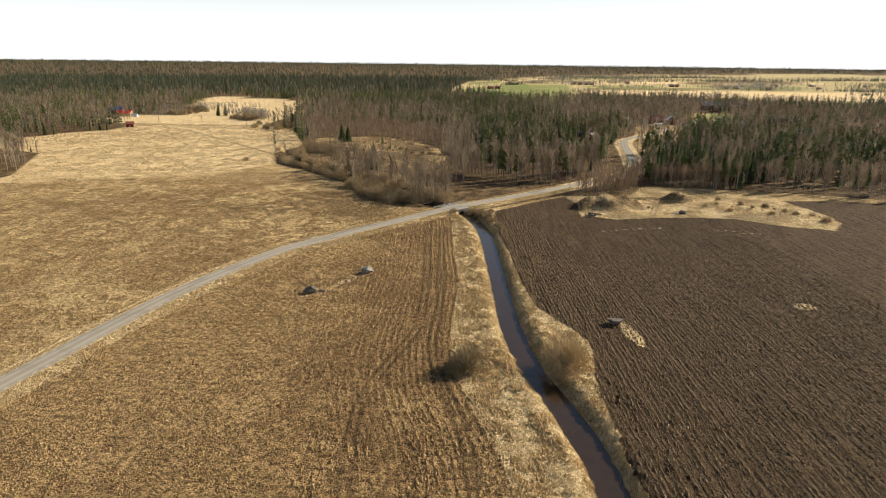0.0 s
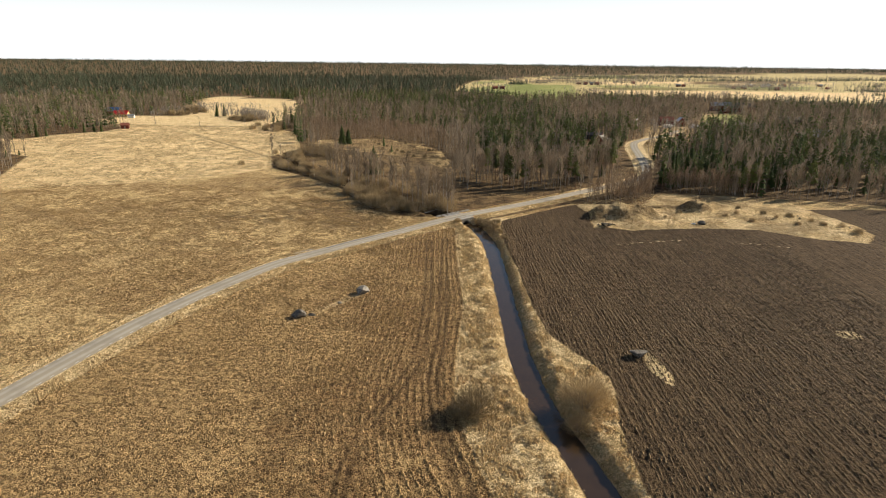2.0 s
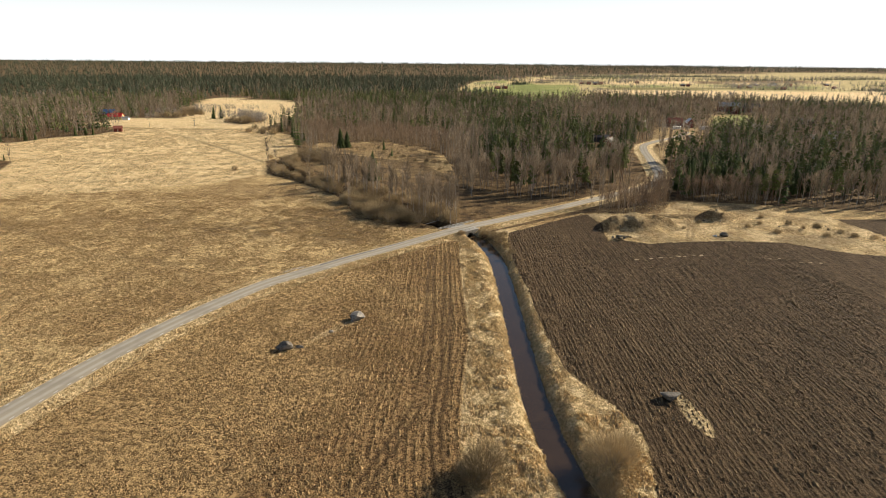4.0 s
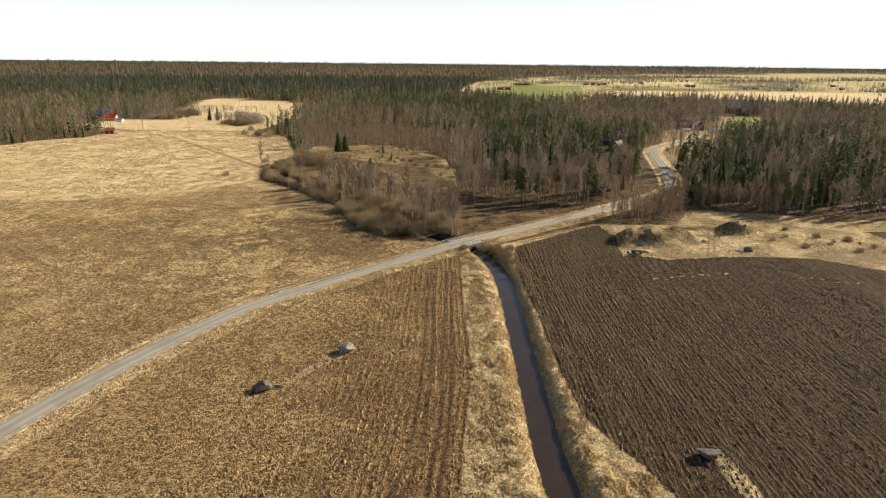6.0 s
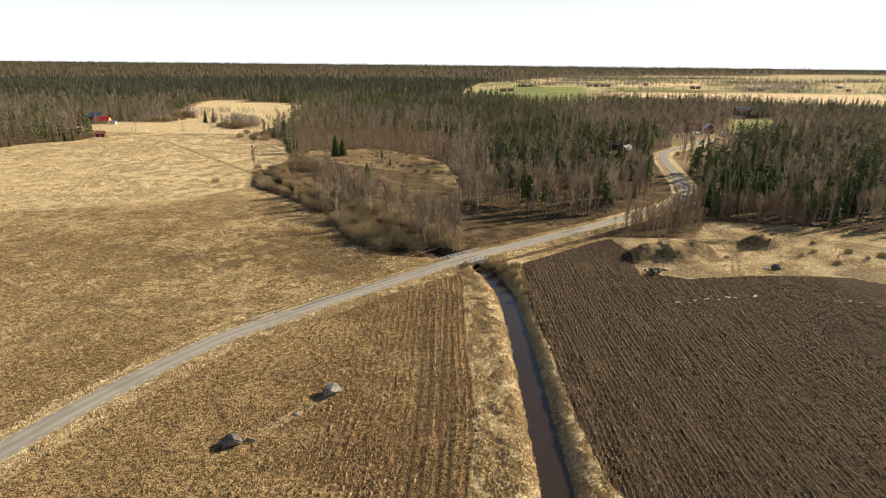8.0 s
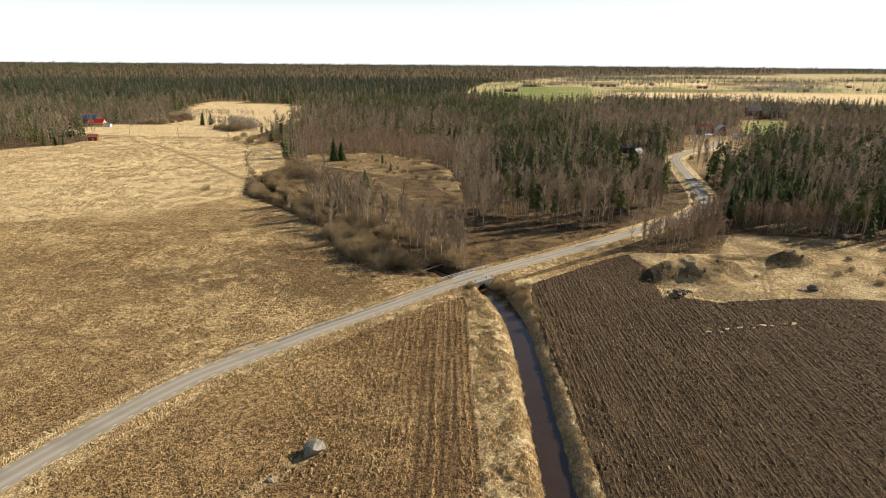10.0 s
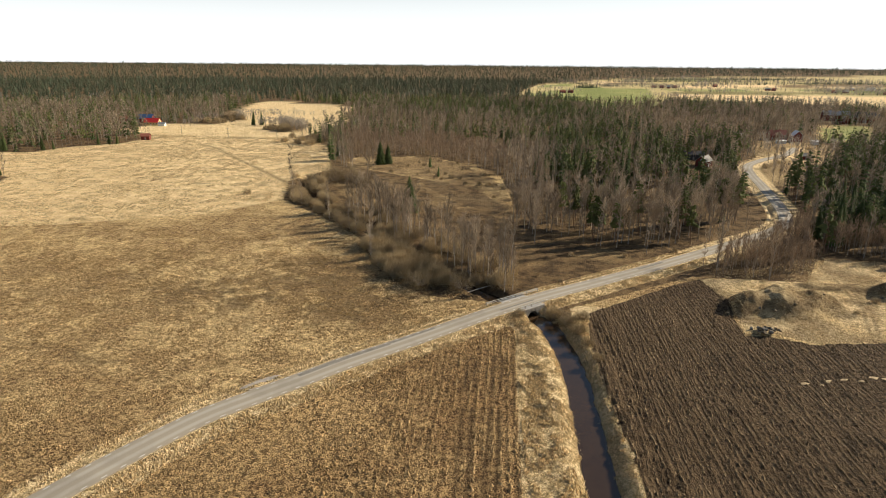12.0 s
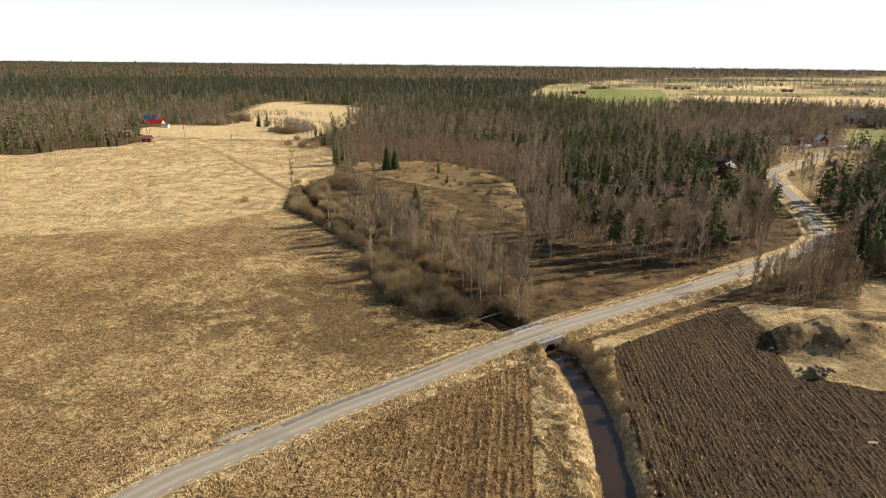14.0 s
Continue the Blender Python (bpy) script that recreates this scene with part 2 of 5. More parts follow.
def road_material():
    m = material("worn_asphalt", 0.85, 0.0, 0.25)
    n = Net(m)
    a = n.attr("across").outputs["Fac"]
    lane = n.math("ABSOLUTE", n.math("SUBTRACT", n.math("ABSOLUTE", a), 1.05))
    worn = n.step(lane, 0.75, 0.15)
    g = n.noise(5.0, 4.0, 0.7)
    patch = n.noise(0.12, 4.0, 0.6)
    c = n.mix(g, (0.28, 0.24, 0.18), (0.38, 0.335, 0.26))
    c = n.mix(n.math("MULTIPLY", worn, 0.6), c, (0.45, 0.415, 0.35))
    c = n.mix(n.math("MULTIPLY", n.step(patch, 0.48, 0.66), 0.4), c, (0.23, 0.205, 0.165))
    edge = n.step(n.math("ADD", n.math("ABSOLUTE", a), n.math("MULTIPLY", n.math("SUBTRACT", n.noise(0.5), 0.5), 0.7)), 2.42, 2.62)
    c = n.mix(edge, c, (0.33, 0.27, 0.185))
    n.colour(c)
    n.bump(g, 0.01)
    return m


def water_material():
    m = material("still_brown_water", 0.06, 0.0, 0.5)
    n = Net(m)
    n.colour(n.mix(n.noise(0.25), (0.030, 0.018, 0.010), (0.055, 0.034, 0.018)))
    n.bump(n.noise(2.2, 3.0), 0.012)
    return m


M_GROUND, M_ROAD, M_WATER = ground_material(), road_material(), water_material()

# ---------------------------------------------------------------- plan


def smooth(points, step=2.0):
    """A curve through the points, as an array with about even steps."""
    p = np.array(points, float)
    p = np.vstack([2 * p[0] - p[1], p, 2 * p[-1] - p[-2]])
    out = []
    for i in range(1, len(p) - 2):
        a, b, c, d = p[i - 1:i + 3]
        k = max(1, int(np.hypot(*(c - b)[:2]) / step))
        t = (np.arange(k) / k)[:, None]
        out.append(0.5 * (2 * b + (c - a) * t + (2 * a - 5 * b + 4 * c - d) * t ** 2 + (3 * b - a - 3 * c + d) * t ** 3))
    return np.vstack(out + [p[-2:-1]])


def distance(x, y, line):
    """Distance to a line, signed: positive on its right hand side; and how far along."""
    shape = np.shape(x)
    fx, fy = np.ravel(x), np.ravel(y)
    lo, hi = line.min(0) - 60, line.max(0) + 60
    near = (fx > lo[0]) & (fx < hi[0]) & (fy > lo[1]) & (fy < hi[1])
    out = np.full(fx.shape, 500.0), np.zeros(fx.shape)
    out[0][:] = np.where(fx < line[np.clip(np.searchsorted(line[:, 1], fy), 0, len(line) - 1), 0], -500.0, 500.0)
    q, al = distance_near(fx[near], fy[near], line[::2] if len(line) % 2 else np.vstack([line[::2], line[-1:]]))
    out[0][near], out[1][near] = q, al
    return out[0].reshape(shape), out[1].reshape(shape)


def distance_near(x, y, line):
    best, sign, along = np.full(x.shape, 1e9), np.ones(x.shape), np.zeros(x.shape)
    done = 0.0
    for a, b in zip(line[:-1], line[1:]):
        d = b - a
        n = np.hypot(*d)
        u = d / n
        t = np.clip((x - a[0]) * u[0] + (y - a[1]) * u[1], 0, n)
        ex, ey = x - a[0] - t * u[0], y - a[1] - t * u[1]
        q = np.hypot(ex, ey)
        near = q < best
        best = np.where(near, q, best)
        sign = np.where(near, np.where(u[0] * ey - u[1] * ex > 0, -1.0, 1.0), sign)
        along = np.where(near, done + t, along)
        done += n
    return best * sign, along


def inside(x, y, poly):
    r = np.zeros(np.shape(x), bool)
    for (x0, y0), (x1, y1) in zip(poly, poly[1:] + poly[:1]):
        if y0 != y1:
            r ^= ((y0 > y) != (y1 > y)) & (x < (x1 - x0) * (y - y0) / (y1 - y0) + x0)
    return r


def ramp(v, lo, hi):
    t = np.clip((v - lo) / (hi - lo), 0, 1)
    return t * t * (3 - 2 * t)


def lumps(x, y, size, seed):
    """Smooth value noise, -1 to 1."""
    gx, gy = np.asarray(x) / size, np.asarray(y) / size
    ix, iy = np.floor(gx).astype(int), np.floor(gy).astype(int)
    fx, fy = gx - ix, gy - iy
    fx, fy = fx * fx * (3 - 2 * fx), fy * fy * (3 - 2 * fy)

    def h(a, b):
        v = np.sin(a * 127.1 + b * 311.7 + seed * 74.7) * 43758.5453
        return 2 * (v - np.floor(v)) - 1
    return (h(ix, iy) * (1 - fx) + h(ix + 1, iy) * fx) * (1 - fy) + (h(ix, iy + 1) * (1 - fx) + h(ix + 1, iy + 1) * fx) * fy


ROAD = smooth([(-96, 10), (-91.5, 55), (-88, 73), (-85, 87), (-82, 99), (-78.5, 114), (-73.6, 132), (-66, 152), (-55.6, 173), (-48, 182.8), (-41.5, 190.4),
               (-34.5, 198.7), (-26, 207.5), (-16.5, 217.5), (-5.3, 229.2), (7.7, 241.7), (22.6, 255), (39.8, 270), (59, 287.5), (80, 307), (97, 324),
               (107, 341), (114.5, 368), (124, 415), (131, 452), (140, 482), (158, 508), (182, 535), (205, 575)])
STREAM = smooth([(25, 0), (26.4, 40), (26.2, 62.5), (25.5, 71), (24.2, 78), (22, 87), (19.8, 94.5), (17.8, 103), (16.5, 113), (15.4, 125), (14.9, 140), (14.5, 158),
                 (14, 175), (13.4, 190), (13.0, 200), (12.1, 209), (10.6, 217), (8.2, 226), (4.4, 232.2), (1.2, 235.5), (-2, 238.8), (-13.4, 249.5), (-30, 269),
                 (-45, 288), (-76, 324), (-95, 350), (-109, 376), (-120, 410)])
BANK_L = smooth([(13, 0), (13, 40), (10.8, 60), (9.4, 69), (6.6, 79), (3.1, 91), (1.3, 108), (1.8, 124), (2.8, 148), (1.6, 174), (0.2, 213), (-1, 226)])
PLOUGH = [(18.5, 234), (30, 244), (45, 258), (53, 263.5), (56, 250), (54, 240), (53.5, 225.5), (69, 223.5), (94, 228), (117, 227.5), (133, 215.5), (148.5, 211.6), (157, 222), (159, 235), (154, 262),
          (186, 264), (230, 247), (330, 215), (330, -60), (31, -60), (31, 40), (30.7, 60), (30, 67), (30, 77.5), (29.6, 88.4), (30.9, 99.4), (32.3, 106), (32, 112), (28.5, 120),
          (22.5, 132), (20.8, 144), (19.3, 175), (17.5, 200), (16.9, 214), (17, 224)]
PLOUGH_FAR = [(-54, 403), (-26, 388), (-4.8, 343), (-9, 333.5), (-22, 344), (-48, 383)]
STUBBLE_W = [(-400, -60), (-400, 262), (-226, 273), (-177, 288), (-127, 314), (-108, 344), (-83, 319), (-56, 288), (-46, 263), (-36, 248), (-25, 239), (-12, 236)]
OPEN_LEFT = [(-235, -100), (-236, 296), (-272, 370), (-330, 396), (-430, 430), (-358, 450), (-331, 450), (-324, 482), (-300, 506), (-302, 545), (-356, 585), (-366, 640), (-300, 652),
             (-349, 765), (-410, 1012), (-235, 927), (-205, 760), (-183, 703), (-182, 560), (-143, 517), (-112, 425), (-122, 385), (-108, 344), (-83, 319), (-56, 288), (-46, 263), (-36, 248), (-25, 239), (-5, 236),
             (0, 225), (60, -100)]
OPEN_BRIDGE = [(-5, 233), (2, 248), (3, 270), (4.5, 288), (10.5, 307), (27.5, 292), (39.6, 284), (53.6, 294), (62, 301), (64, 290), (40, 270), (22, 255), (8, 242)]
OPEN_CLEARING = [(-54, 403), (-96, 432), (-112, 470), (-62, 482), (-30, 450), (-12, 420), (-2, 345), (-7, 330), (-25, 345), (-48, 380)]
OPEN_RIGHT = [(0, -100), (14, 236), (52, 266), (84, 266), (98, 292), (132, 287), (155, 282), (180, 277), (205, 267), (260, 250), (420, 225), (420, -100)]
OPEN_FARM = [(126, 420), (142, 412), (158, 440), (178, 470), (214, 510), (232, 540), (248, 600), (236, 616), (196, 618), (180, 590), (160, 530), (134, 470)]
OPEN_LAWN = [(247, 630), (282, 620), (352, 764), (300, 760)]
OPEN_PLAIN = [(-20, 1330), (50, 1225), (108, 985), (208, 1057), (262, 1230), (480, 1130), (640, 1060), (1000, 1080), (1700, 1500), (2500, 2300), (2400, 2900), (1500, 3000), (640, 2750),
              (330, 2500), (120, 2100), (36, 1900)]
OPEN_GLADE = [(-1, 262), (-18, 281), (-33, 300), (-56, 327), (-80, 352), (-112, 392), (-100, 432), (-54, 403), (-26, 388), (-4, 343), (3, 300), (4, 280)]
OPEN = [OPEN_GLADE, OPEN_LEFT, OPEN_BRIDGE, OPEN_CLEARING, OPEN_RIGHT, OPEN_FARM, OPEN_LAWN, OPEN_PLAIN]
GREEN = [[(-10, 1320), (50, 1235), (110, 990), (206, 1060), (300, 1660), (160, 1780)], [(249, 632), (282, 624), (348, 760), (302, 758)],
         [(330, 2300), (700, 2450), (760, 2700), (420, 2560)], [(20, 1700), (120, 1800), (150, 2050), (60, 1900)], [(640, 1660), (900, 1640), (1000, 1760), (700, 1780)], [(330, 1580), (560, 1660), (540, 1760), (350, 1700)], [(1100, 1500), (1400, 1600), (1350, 1750), (1080, 1640)]]
SOIL_FAR = [[(300, 1430), (600, 1500), (880, 1490), (900, 1600), (560, 1640), (330, 1560)], [(700, 1900), (1250, 2120), (1200, 2300), (760, 2150)], [(950, 1200), (1400, 1400), (1300, 1480), (900, 1300)], [(240, 1960), (420, 2040), (400, 2140), (260, 2080)]]
BEIGE = [[(262, 1260), (480, 1150), (640, 1075), (1000, 1100), (1500, 1500), (1250, 1650), (900, 1480), (600, 1490), (300, 1420)],
         [(390, 1800), (800, 1900), (1300, 2100), (1200, 2250), (700, 2150), (420, 2000)], [(150, 1950), (400, 2150), (380, 2300), (200, 2150)]]
MOUNDS = [(67, 244, 11, 7, 5.0), (57, 241, 4, 5, 1.8), (79, 248, 6, 6, 2.6), (104, 258, 6.5, 4.5, 4.0), (97, 262, 6, 4, 0.9), (86, 262, 7, 3.5, 0.9), (59, 227, 4.5, 2.6, 0.7), (128, 246, 9, 6, 0.9), (146, 228, 8, 6, 0.9),
          (43.7, 121.5, 2.5, 2.5, 0.5), (44.0, 116, 1.8, 5, 0.35), (94, 134.5, 2.6, 2, 0.4)]


def road_height(along):
    """The road rises a little to the bridge; the bridge lies 268 m along."""
    return 0.55 + 0.4 * np.exp(-((along - BRIDGE_AT) / 22.0) ** 2)


BRIDGE = np.array((1.2, 235.5))
BRIDGE_AT = float(distance(np.array([BRIDGE[0]]), np.array([BRIDGE[1]]), ROAD)[1][0])


def far_of(x, y):
    return np.hypot(x, y)


def terrain(x, y, rough=True):
    """The lie of the land, and the masks that go with it."""
    x, y = np.asarray(x, float), np.asarray(y, float)
    far = np.hypot(x, y)
    z = 33.0 * ramp(far, 1900, 4700) + 0.25 * lumps(x, y, 60, 1) * ramp(far, 100, 400)
    dr, ar = distance(x, y, ROAD)
    ds, _ = distance(x, y, STREAM)
    db, ab = distance(x, y, BANK_L)
    d, s = np.abs(dr), np.abs(ds)
    for mx, my, rx, ry, h in MOUNDS:
        q = ((x - mx) / rx) ** 2 + ((y - my) / ry) ** 2
        z = z + h * np.exp(-1.3 * q ** 1.6) * (1 + 0.25 * lumps(x, y, 4.5, 9) + 0.10 * lumps(x, y, 1.9, 10))
    bank = -2.3 + 2.3 * ramp(s + 0.25 * lumps(x, y, 3.0, 4) + 0.9 * ramp(y, 238, 250), 1.25, 5.2)
    z = np.where(s < 6.5, np.minimum(z, 0) * 0 + z * ramp(s, 4, 6.5) + bank, z)
    rim = np.exp(-((s - 6.4) / 1.8) ** 2) * 0.25 * (far < 420)
    z = z + rim
    top = road_height(ar)
    emb = 1 - ramp(d, 2.9, 6.2)
    tunnel = (s < 2.0) & (d < 4.6)
    z = np.where(tunnel, -2.2, z * (1 - emb) + (top - 0.07) * emb)
    side = np.exp(-((dr + 5.0 + 0.3 * lumps(x, y, 6, 91)) / 0.55) ** 2) * 0.75 * ramp(s, 5, 9) * ramp(lumps(x, y, 16, 92), -0.8, -0.2)
    z = z - side
    if rough:
        near = 1 - ramp(far, 240, 340)
        amp = 0.07 + 0.12 * ((s > 2) & (s < 12) & (d > 4)) + 0.05 * inside(x, y, PLOUGH)
        amp = np.where(d < 3.2, 0.0, amp)
        z = z + near * amp * (lumps(x, y, 1.3, 5) + 0.6 * lumps(x, y, 0.7, 6) + 0.8 * lumps(x, y, 3.1, 7))
    return z, dr, ar, ds, db


def height(x, y):
    return terrain(np.atleast_1d(x), np.atleast_1d(y), False)[0]


# ---------------------------------------------------------------- meshes from arrays


def mesh_from(name, tris, mats, index=None, tone=None):
    """A mesh from an array of triangles (n, 3, 3), each with a material."""
    me = bpy.data.meshes.new(name)
    n = len(tris)
    me.vertices.add(3 * n)
    me.vertices.foreach_set("co", np.ascontiguousarray(tris, dtype=np.float32).ravel())
    me.loops.add(3 * n)
    me.loops.foreach_set("vertex_index", np.arange(3 * n, dtype=np.int32))
    me.polygons.add(n)
    me.polygons.foreach_set("loop_start", np.arange(0, 3 * n, 3, dtype=np.int32))
    for m in mats:
        me.materials.append(m)
    if index is not None:
        me.polygons.foreach_set("material_index", np.ascontiguousarray(index, dtype=np.int32))
    if tone is not None:
        me.attributes.new("tone", "FLOAT", "FACE").data.foreach_set("value", np.ascontiguousarray(tone, dtype=np.float32))
    me.update(calc_edges=True)
    return me


def grid_mesh(name, xs, ys, zs):
    """A sheet over the lines xs and ys."""
    me = bpy.data.meshes.new(name)
    gx, gy = np.meshgrid(xs, ys)
    nx, ny = len(xs), len(ys)
    co = np.stack([gx, gy, zs], -1).reshape(-1, 3).astype(np.float32)
    i = (np.arange(ny - 1)[:, None] * nx + np.arange(nx - 1)[None]).ravel()
    quads = np.stack([i, i + 1, i + nx + 1, i + nx], -1).astype(np.int32)
    me.vertices.add(len(co))
    me.vertices.foreach_set("co", co.ravel())
    me.loops.add(quads.size)
    me.loops.foreach_set("vertex_index", quads.ravel())
    me.polygons.add(len(quads))
    me.polygons.foreach_set("loop_start", np.arange(0, quads.size, 4, dtype=np.int32))
    me.update(calc_edges=True)
    me.polygons.foreach_set("use_smooth", np.ones(len(quads), bool))
    return me


def put_attr(me, name, values):
    if values.ndim == 2:
        a = me.attributes.new(name, "FLOAT_COLOR", "POINT")
        v = np.concatenate([values, np.ones((len(values), 1))], 1)
        a.data.foreach_set("color", v.astype(np.float32).ravel())
    else:
        a = me.attributes.new(name, "FLOAT", "POINT")
        a.data.foreach_set("value", values.astype(np.float32))


def steps(*parts):
    """Grid lines: (from, to, step) stretches; a factor above 1 as fourth value lets the step grow."""
    out = []
    for a, b, st, *grow in parts:
        v = a
        while (v < b) if st > 0 else (v > b):
            out.append(v)
            v += st
            st *= grow[0] if grow else 1.0
    return np.array(out)


# ---------------------------------------------------------------- ground
left = -steps((110, 290, 1.6), (290, 4900, 2.0, 1.09))[::-1]
right = steps((110, 230, 1.3), (230, 4900, 1.8, 1.09))
GX = np.concatenate([left, steps((-110, 110, 0.5)), right, [4900]])
GY = np.concatenate([[-800, -500, -300, -150, -60, -20, 0, 15, 28, 38, 46], steps((52, 285, 0.5), (285, 450, 1.4), (450, 4850, 2.0, 1.075)), [4900]])
gx, gy = np.meshgrid(GX, GY)
gz, dr, ar, ds, db = terrain(gx, gy)
ground = new("ground", grid_mesh("ground", GX, GY, gz))
ground.data.materials.append(M_GROUND)
tagged(ground, "farmland with brown stubble, ploughed soil and dead grass", "ground", kind="structure")

d, s = np.abs(dr), np.abs(ds)
wob = 0.9 * lumps(gx, gy, 4, 21) + 0.5 * lumps(gx, gy, 1.2, 22)
px, py = gx + wob * 0.35, gy + wob * 0.35
plough = (inside(px, py, PLOUGH) | inside(px, py, PLOUGH_FAR)).astype(float)
stubble = ((db < -0.3 + 0.25 * wob) & (dr > 6.5 + 0.5 * wob) & (gy < 240) & (gx < 60)).astype(float)
island = inside(px, py, [(54, 228), (56, 250), (53, 264), (84, 268), (100, 290), (132, 286), (154, 276), (158, 236), (156, 222), (148, 212), (133, 216), (117, 228), (94, 228), (69, 224)])
pale = ((db > 0) & (ds < 0) & (gy < 232) | (ds > 0) & (ds < 22) & (gy < 238) & (gx > 0) & (dr > 2) | (d > 2.3) & (d < 6.6 + 0.8 * wob) | island).astype(float)
pale *= 1 - plough
pale = np.where(((gx - 43.4 + 0.12 * (gy - 115) + 0.4 * wob) / 1.4) ** 2 + ((gy - 115.5) / 6.5) ** 2 < 1, 0.62, pale)
pale = np.where(((gx - 94) / 2.6) ** 2 + ((gy - 134.5) / 2.4) ** 2 < 1, 0.4, pale)
pale = np.where(np.hypot((gx + 31) / 1.0 - (gy - 145) * 0.75, (gy - 145) / 7.0) < 1.6, np.maximum(pale, 0.45), pale)
pale = np.where(island, pale * (0.25 + 0.6 * ramp(lumps(gx, gy, 7, 61) + 0.7 * lumps(gx, gy, 2.4, 62), -0.7, 0.4)), pale)
plough = np.where(pale > 0.6, 0, plough * (1 - pale))
stubble_w = inside(px, py, STUBBLE_W)
openland = np.zeros(gx.shape, bool)
for poly in OPEN:
    openland |= inside(gx, gy, poly)
straw = (inside(px, py, OPEN_LEFT) & ~stubble_w & (gy > 250)).astype(float) * ramp(gy + 2 * wob, 255, 275)
straw = np.maximum(straw, 0.7 * inside(gx, gy, OPEN_PLAIN))
for poly in BEIGE:
    straw = np.maximum(straw, inside(gx, gy, poly))
green = np.zeros(gx.shape)
beige = np.zeros(gx.shape, bool)
for poly in BEIGE:
    beige |= inside(gx, gy, poly)
green = np.where(inside(gx, gy, OPEN_PLAIN) & ~beige, 0.4, green)
for poly in GREEN:
    green = np.maximum(green, inside(gx, gy, poly))
for poly in SOIL_FAR:
    q = inside(gx, gy, poly)
    wood_far = q if poly is SOIL_FAR[0] else wood_far | q
straw = np.where(wood_far, 0.15, straw)
farm_grass = inside(gx, gy, OPEN_FARM)
straw = np.where(farm_grass, 0.2, straw)
wood = ((~openland) & (d > 6) & (gy > 225)).astype(float)
wood = np.where(wood_far, 0.8, wood)
wood = np.where(farm_grass, 0.45, wood)
wood = np.where(inside(gx, gy, OPEN_BRIDGE) | inside(gx, gy, OPEN_GLADE), 0.72 + 0.28 * ramp(lumps(gx, gy, 14, 63) + 0.6 * lumps(gx, gy, 5, 64), -0.6, 0.2), wood)
edge = 5.0 * lumps(gx, gy, 13, 97) + 3.0 * lumps(gx, gy, 5, 98)
clearing = inside(gx + edge, gy + edge, OPEN_CLEARING)
wood = np.where(clearing, 0.52 + 0.42 * ramp(lumps(gx, gy, 11, 65) + 0.7 * lumps(gx, gy, 4, 66), -0.6, 0.8), wood)
straw = np.where(clearing, 0.15, straw)
wood = wood * (d > 7)
for line, half, much in (([(-226, 275), (-176, 235), (-142, 214), (-115, 198), (-95, 195), (-86, 191), (-82, 193)], 0.7, 0.55), ([(-226, 272.5), (-175, 232.5), (-141, 212), (-114, 195.5), (-94, 192.5), (-86, 189)], 0.5, 0.45),
                         ([(-240, 517), (-176, 444), (-123, 384)], 1.3, 0.85), ([(-296, 546), (-240, 553), (-187, 560)], 2.2, 0.7), ([(-300, 505), (-240, 514), (-180, 540)], 0.8, 0.3)):
    q = distance_near(gx.ravel(), gy.ravel(), np.array(line, float))[0].reshape(gx.shape)
    wood = np.maximum(wood, much * np.exp(-(q / half) ** 2))
steep = np.zeros(gx.shape)
for mx, my, rx, ry, h in MOUNDS[:6]:
    q = ((gx - mx) / rx) ** 2 + ((gy - my) / ry) ** 2
    steep = np.maximum(steep, np.exp(-((q - 0.55) / 0.5) ** 2) * 1.2 + 0.5 * lumps(gx, gy, 3, 71) * (q < 1.6))
wood = np.maximum(wood, np.clip(steep, 0, 1) * 0.8 * island)
# three uneven darker brown patches on the meadow left of the road
brown_patches = np.exp(-(((gx + 42) / 30) ** 2 + ((gy - 246) / 30) ** 2)) * 1.1 + np.exp(-(((gx + 88) / 45) ** 2 + ((gy - 232) / 14) ** 2)) * 0.7 + np.exp(-(((gx + 80) / 26) ** 2 + ((gy - 300) / 16) ** 2)) * 0.8
brown_patches = brown_patches * ramp(0.5 * lumps(gx, gy, 9, 81) + 0.5 * lumps(gx, gy, 3.5, 82) + 0.35 * lumps(gx, gy, 1.4, 83), -0.35, 0.35)
wood = np.maximum(wood, np.clip(brown_patches, 0, 0.75) * (dr < -6) * (plough < 0.1))
spots = ramp(lumps(gx, gy, 11, 84) + 0.8 * lumps(gx, gy, 4, 85), 0.85, 1.3) * 0.45
wood = np.maximum(wood, spots * (straw > 0.5) * (far_of(gx, gy) < 600))
wood = np.maximum(wood, island * 0.6 * ramp(lumps(gx, gy, 9, 99) + 0.7 * lumps(gx, gy, 3.5, 100), -0.5, 0.7))
lane = np.abs(distance_near(gx.ravel(), gy.ravel(), np.array([(84, 231), (90, 246), (95, 275), (98, 300)], float))[0].reshape(gx.shape))
wood = np.maximum(wood, 0.6 * np.exp(-((lane - 0.9) / 0.5) ** 2))
bed = 1 - ramp(s, 1.6, 2.5)
put_attr(ground.data, "zone_a", np.stack([plough.ravel(), stubble.ravel(), pale.ravel()], -1))
put_attr(ground.data, "zone_b", np.stack([straw.ravel(), wood.ravel(), green.ravel()], -1))
put_attr(ground.data, "row", np.where(plough > 0.5, gx + 0.06 * gy, -db).ravel())
bed = np.maximum(bed, 0.9 * np.exp(-((dr + 4.9 + 0.3 * lumps(gx, gy, 6, 91)) / 0.32) ** 2) * ramp(lumps(gx, gy, 16, 92), -0.8, -0.2) * ramp(s, 5, 9) * (gy < 300))
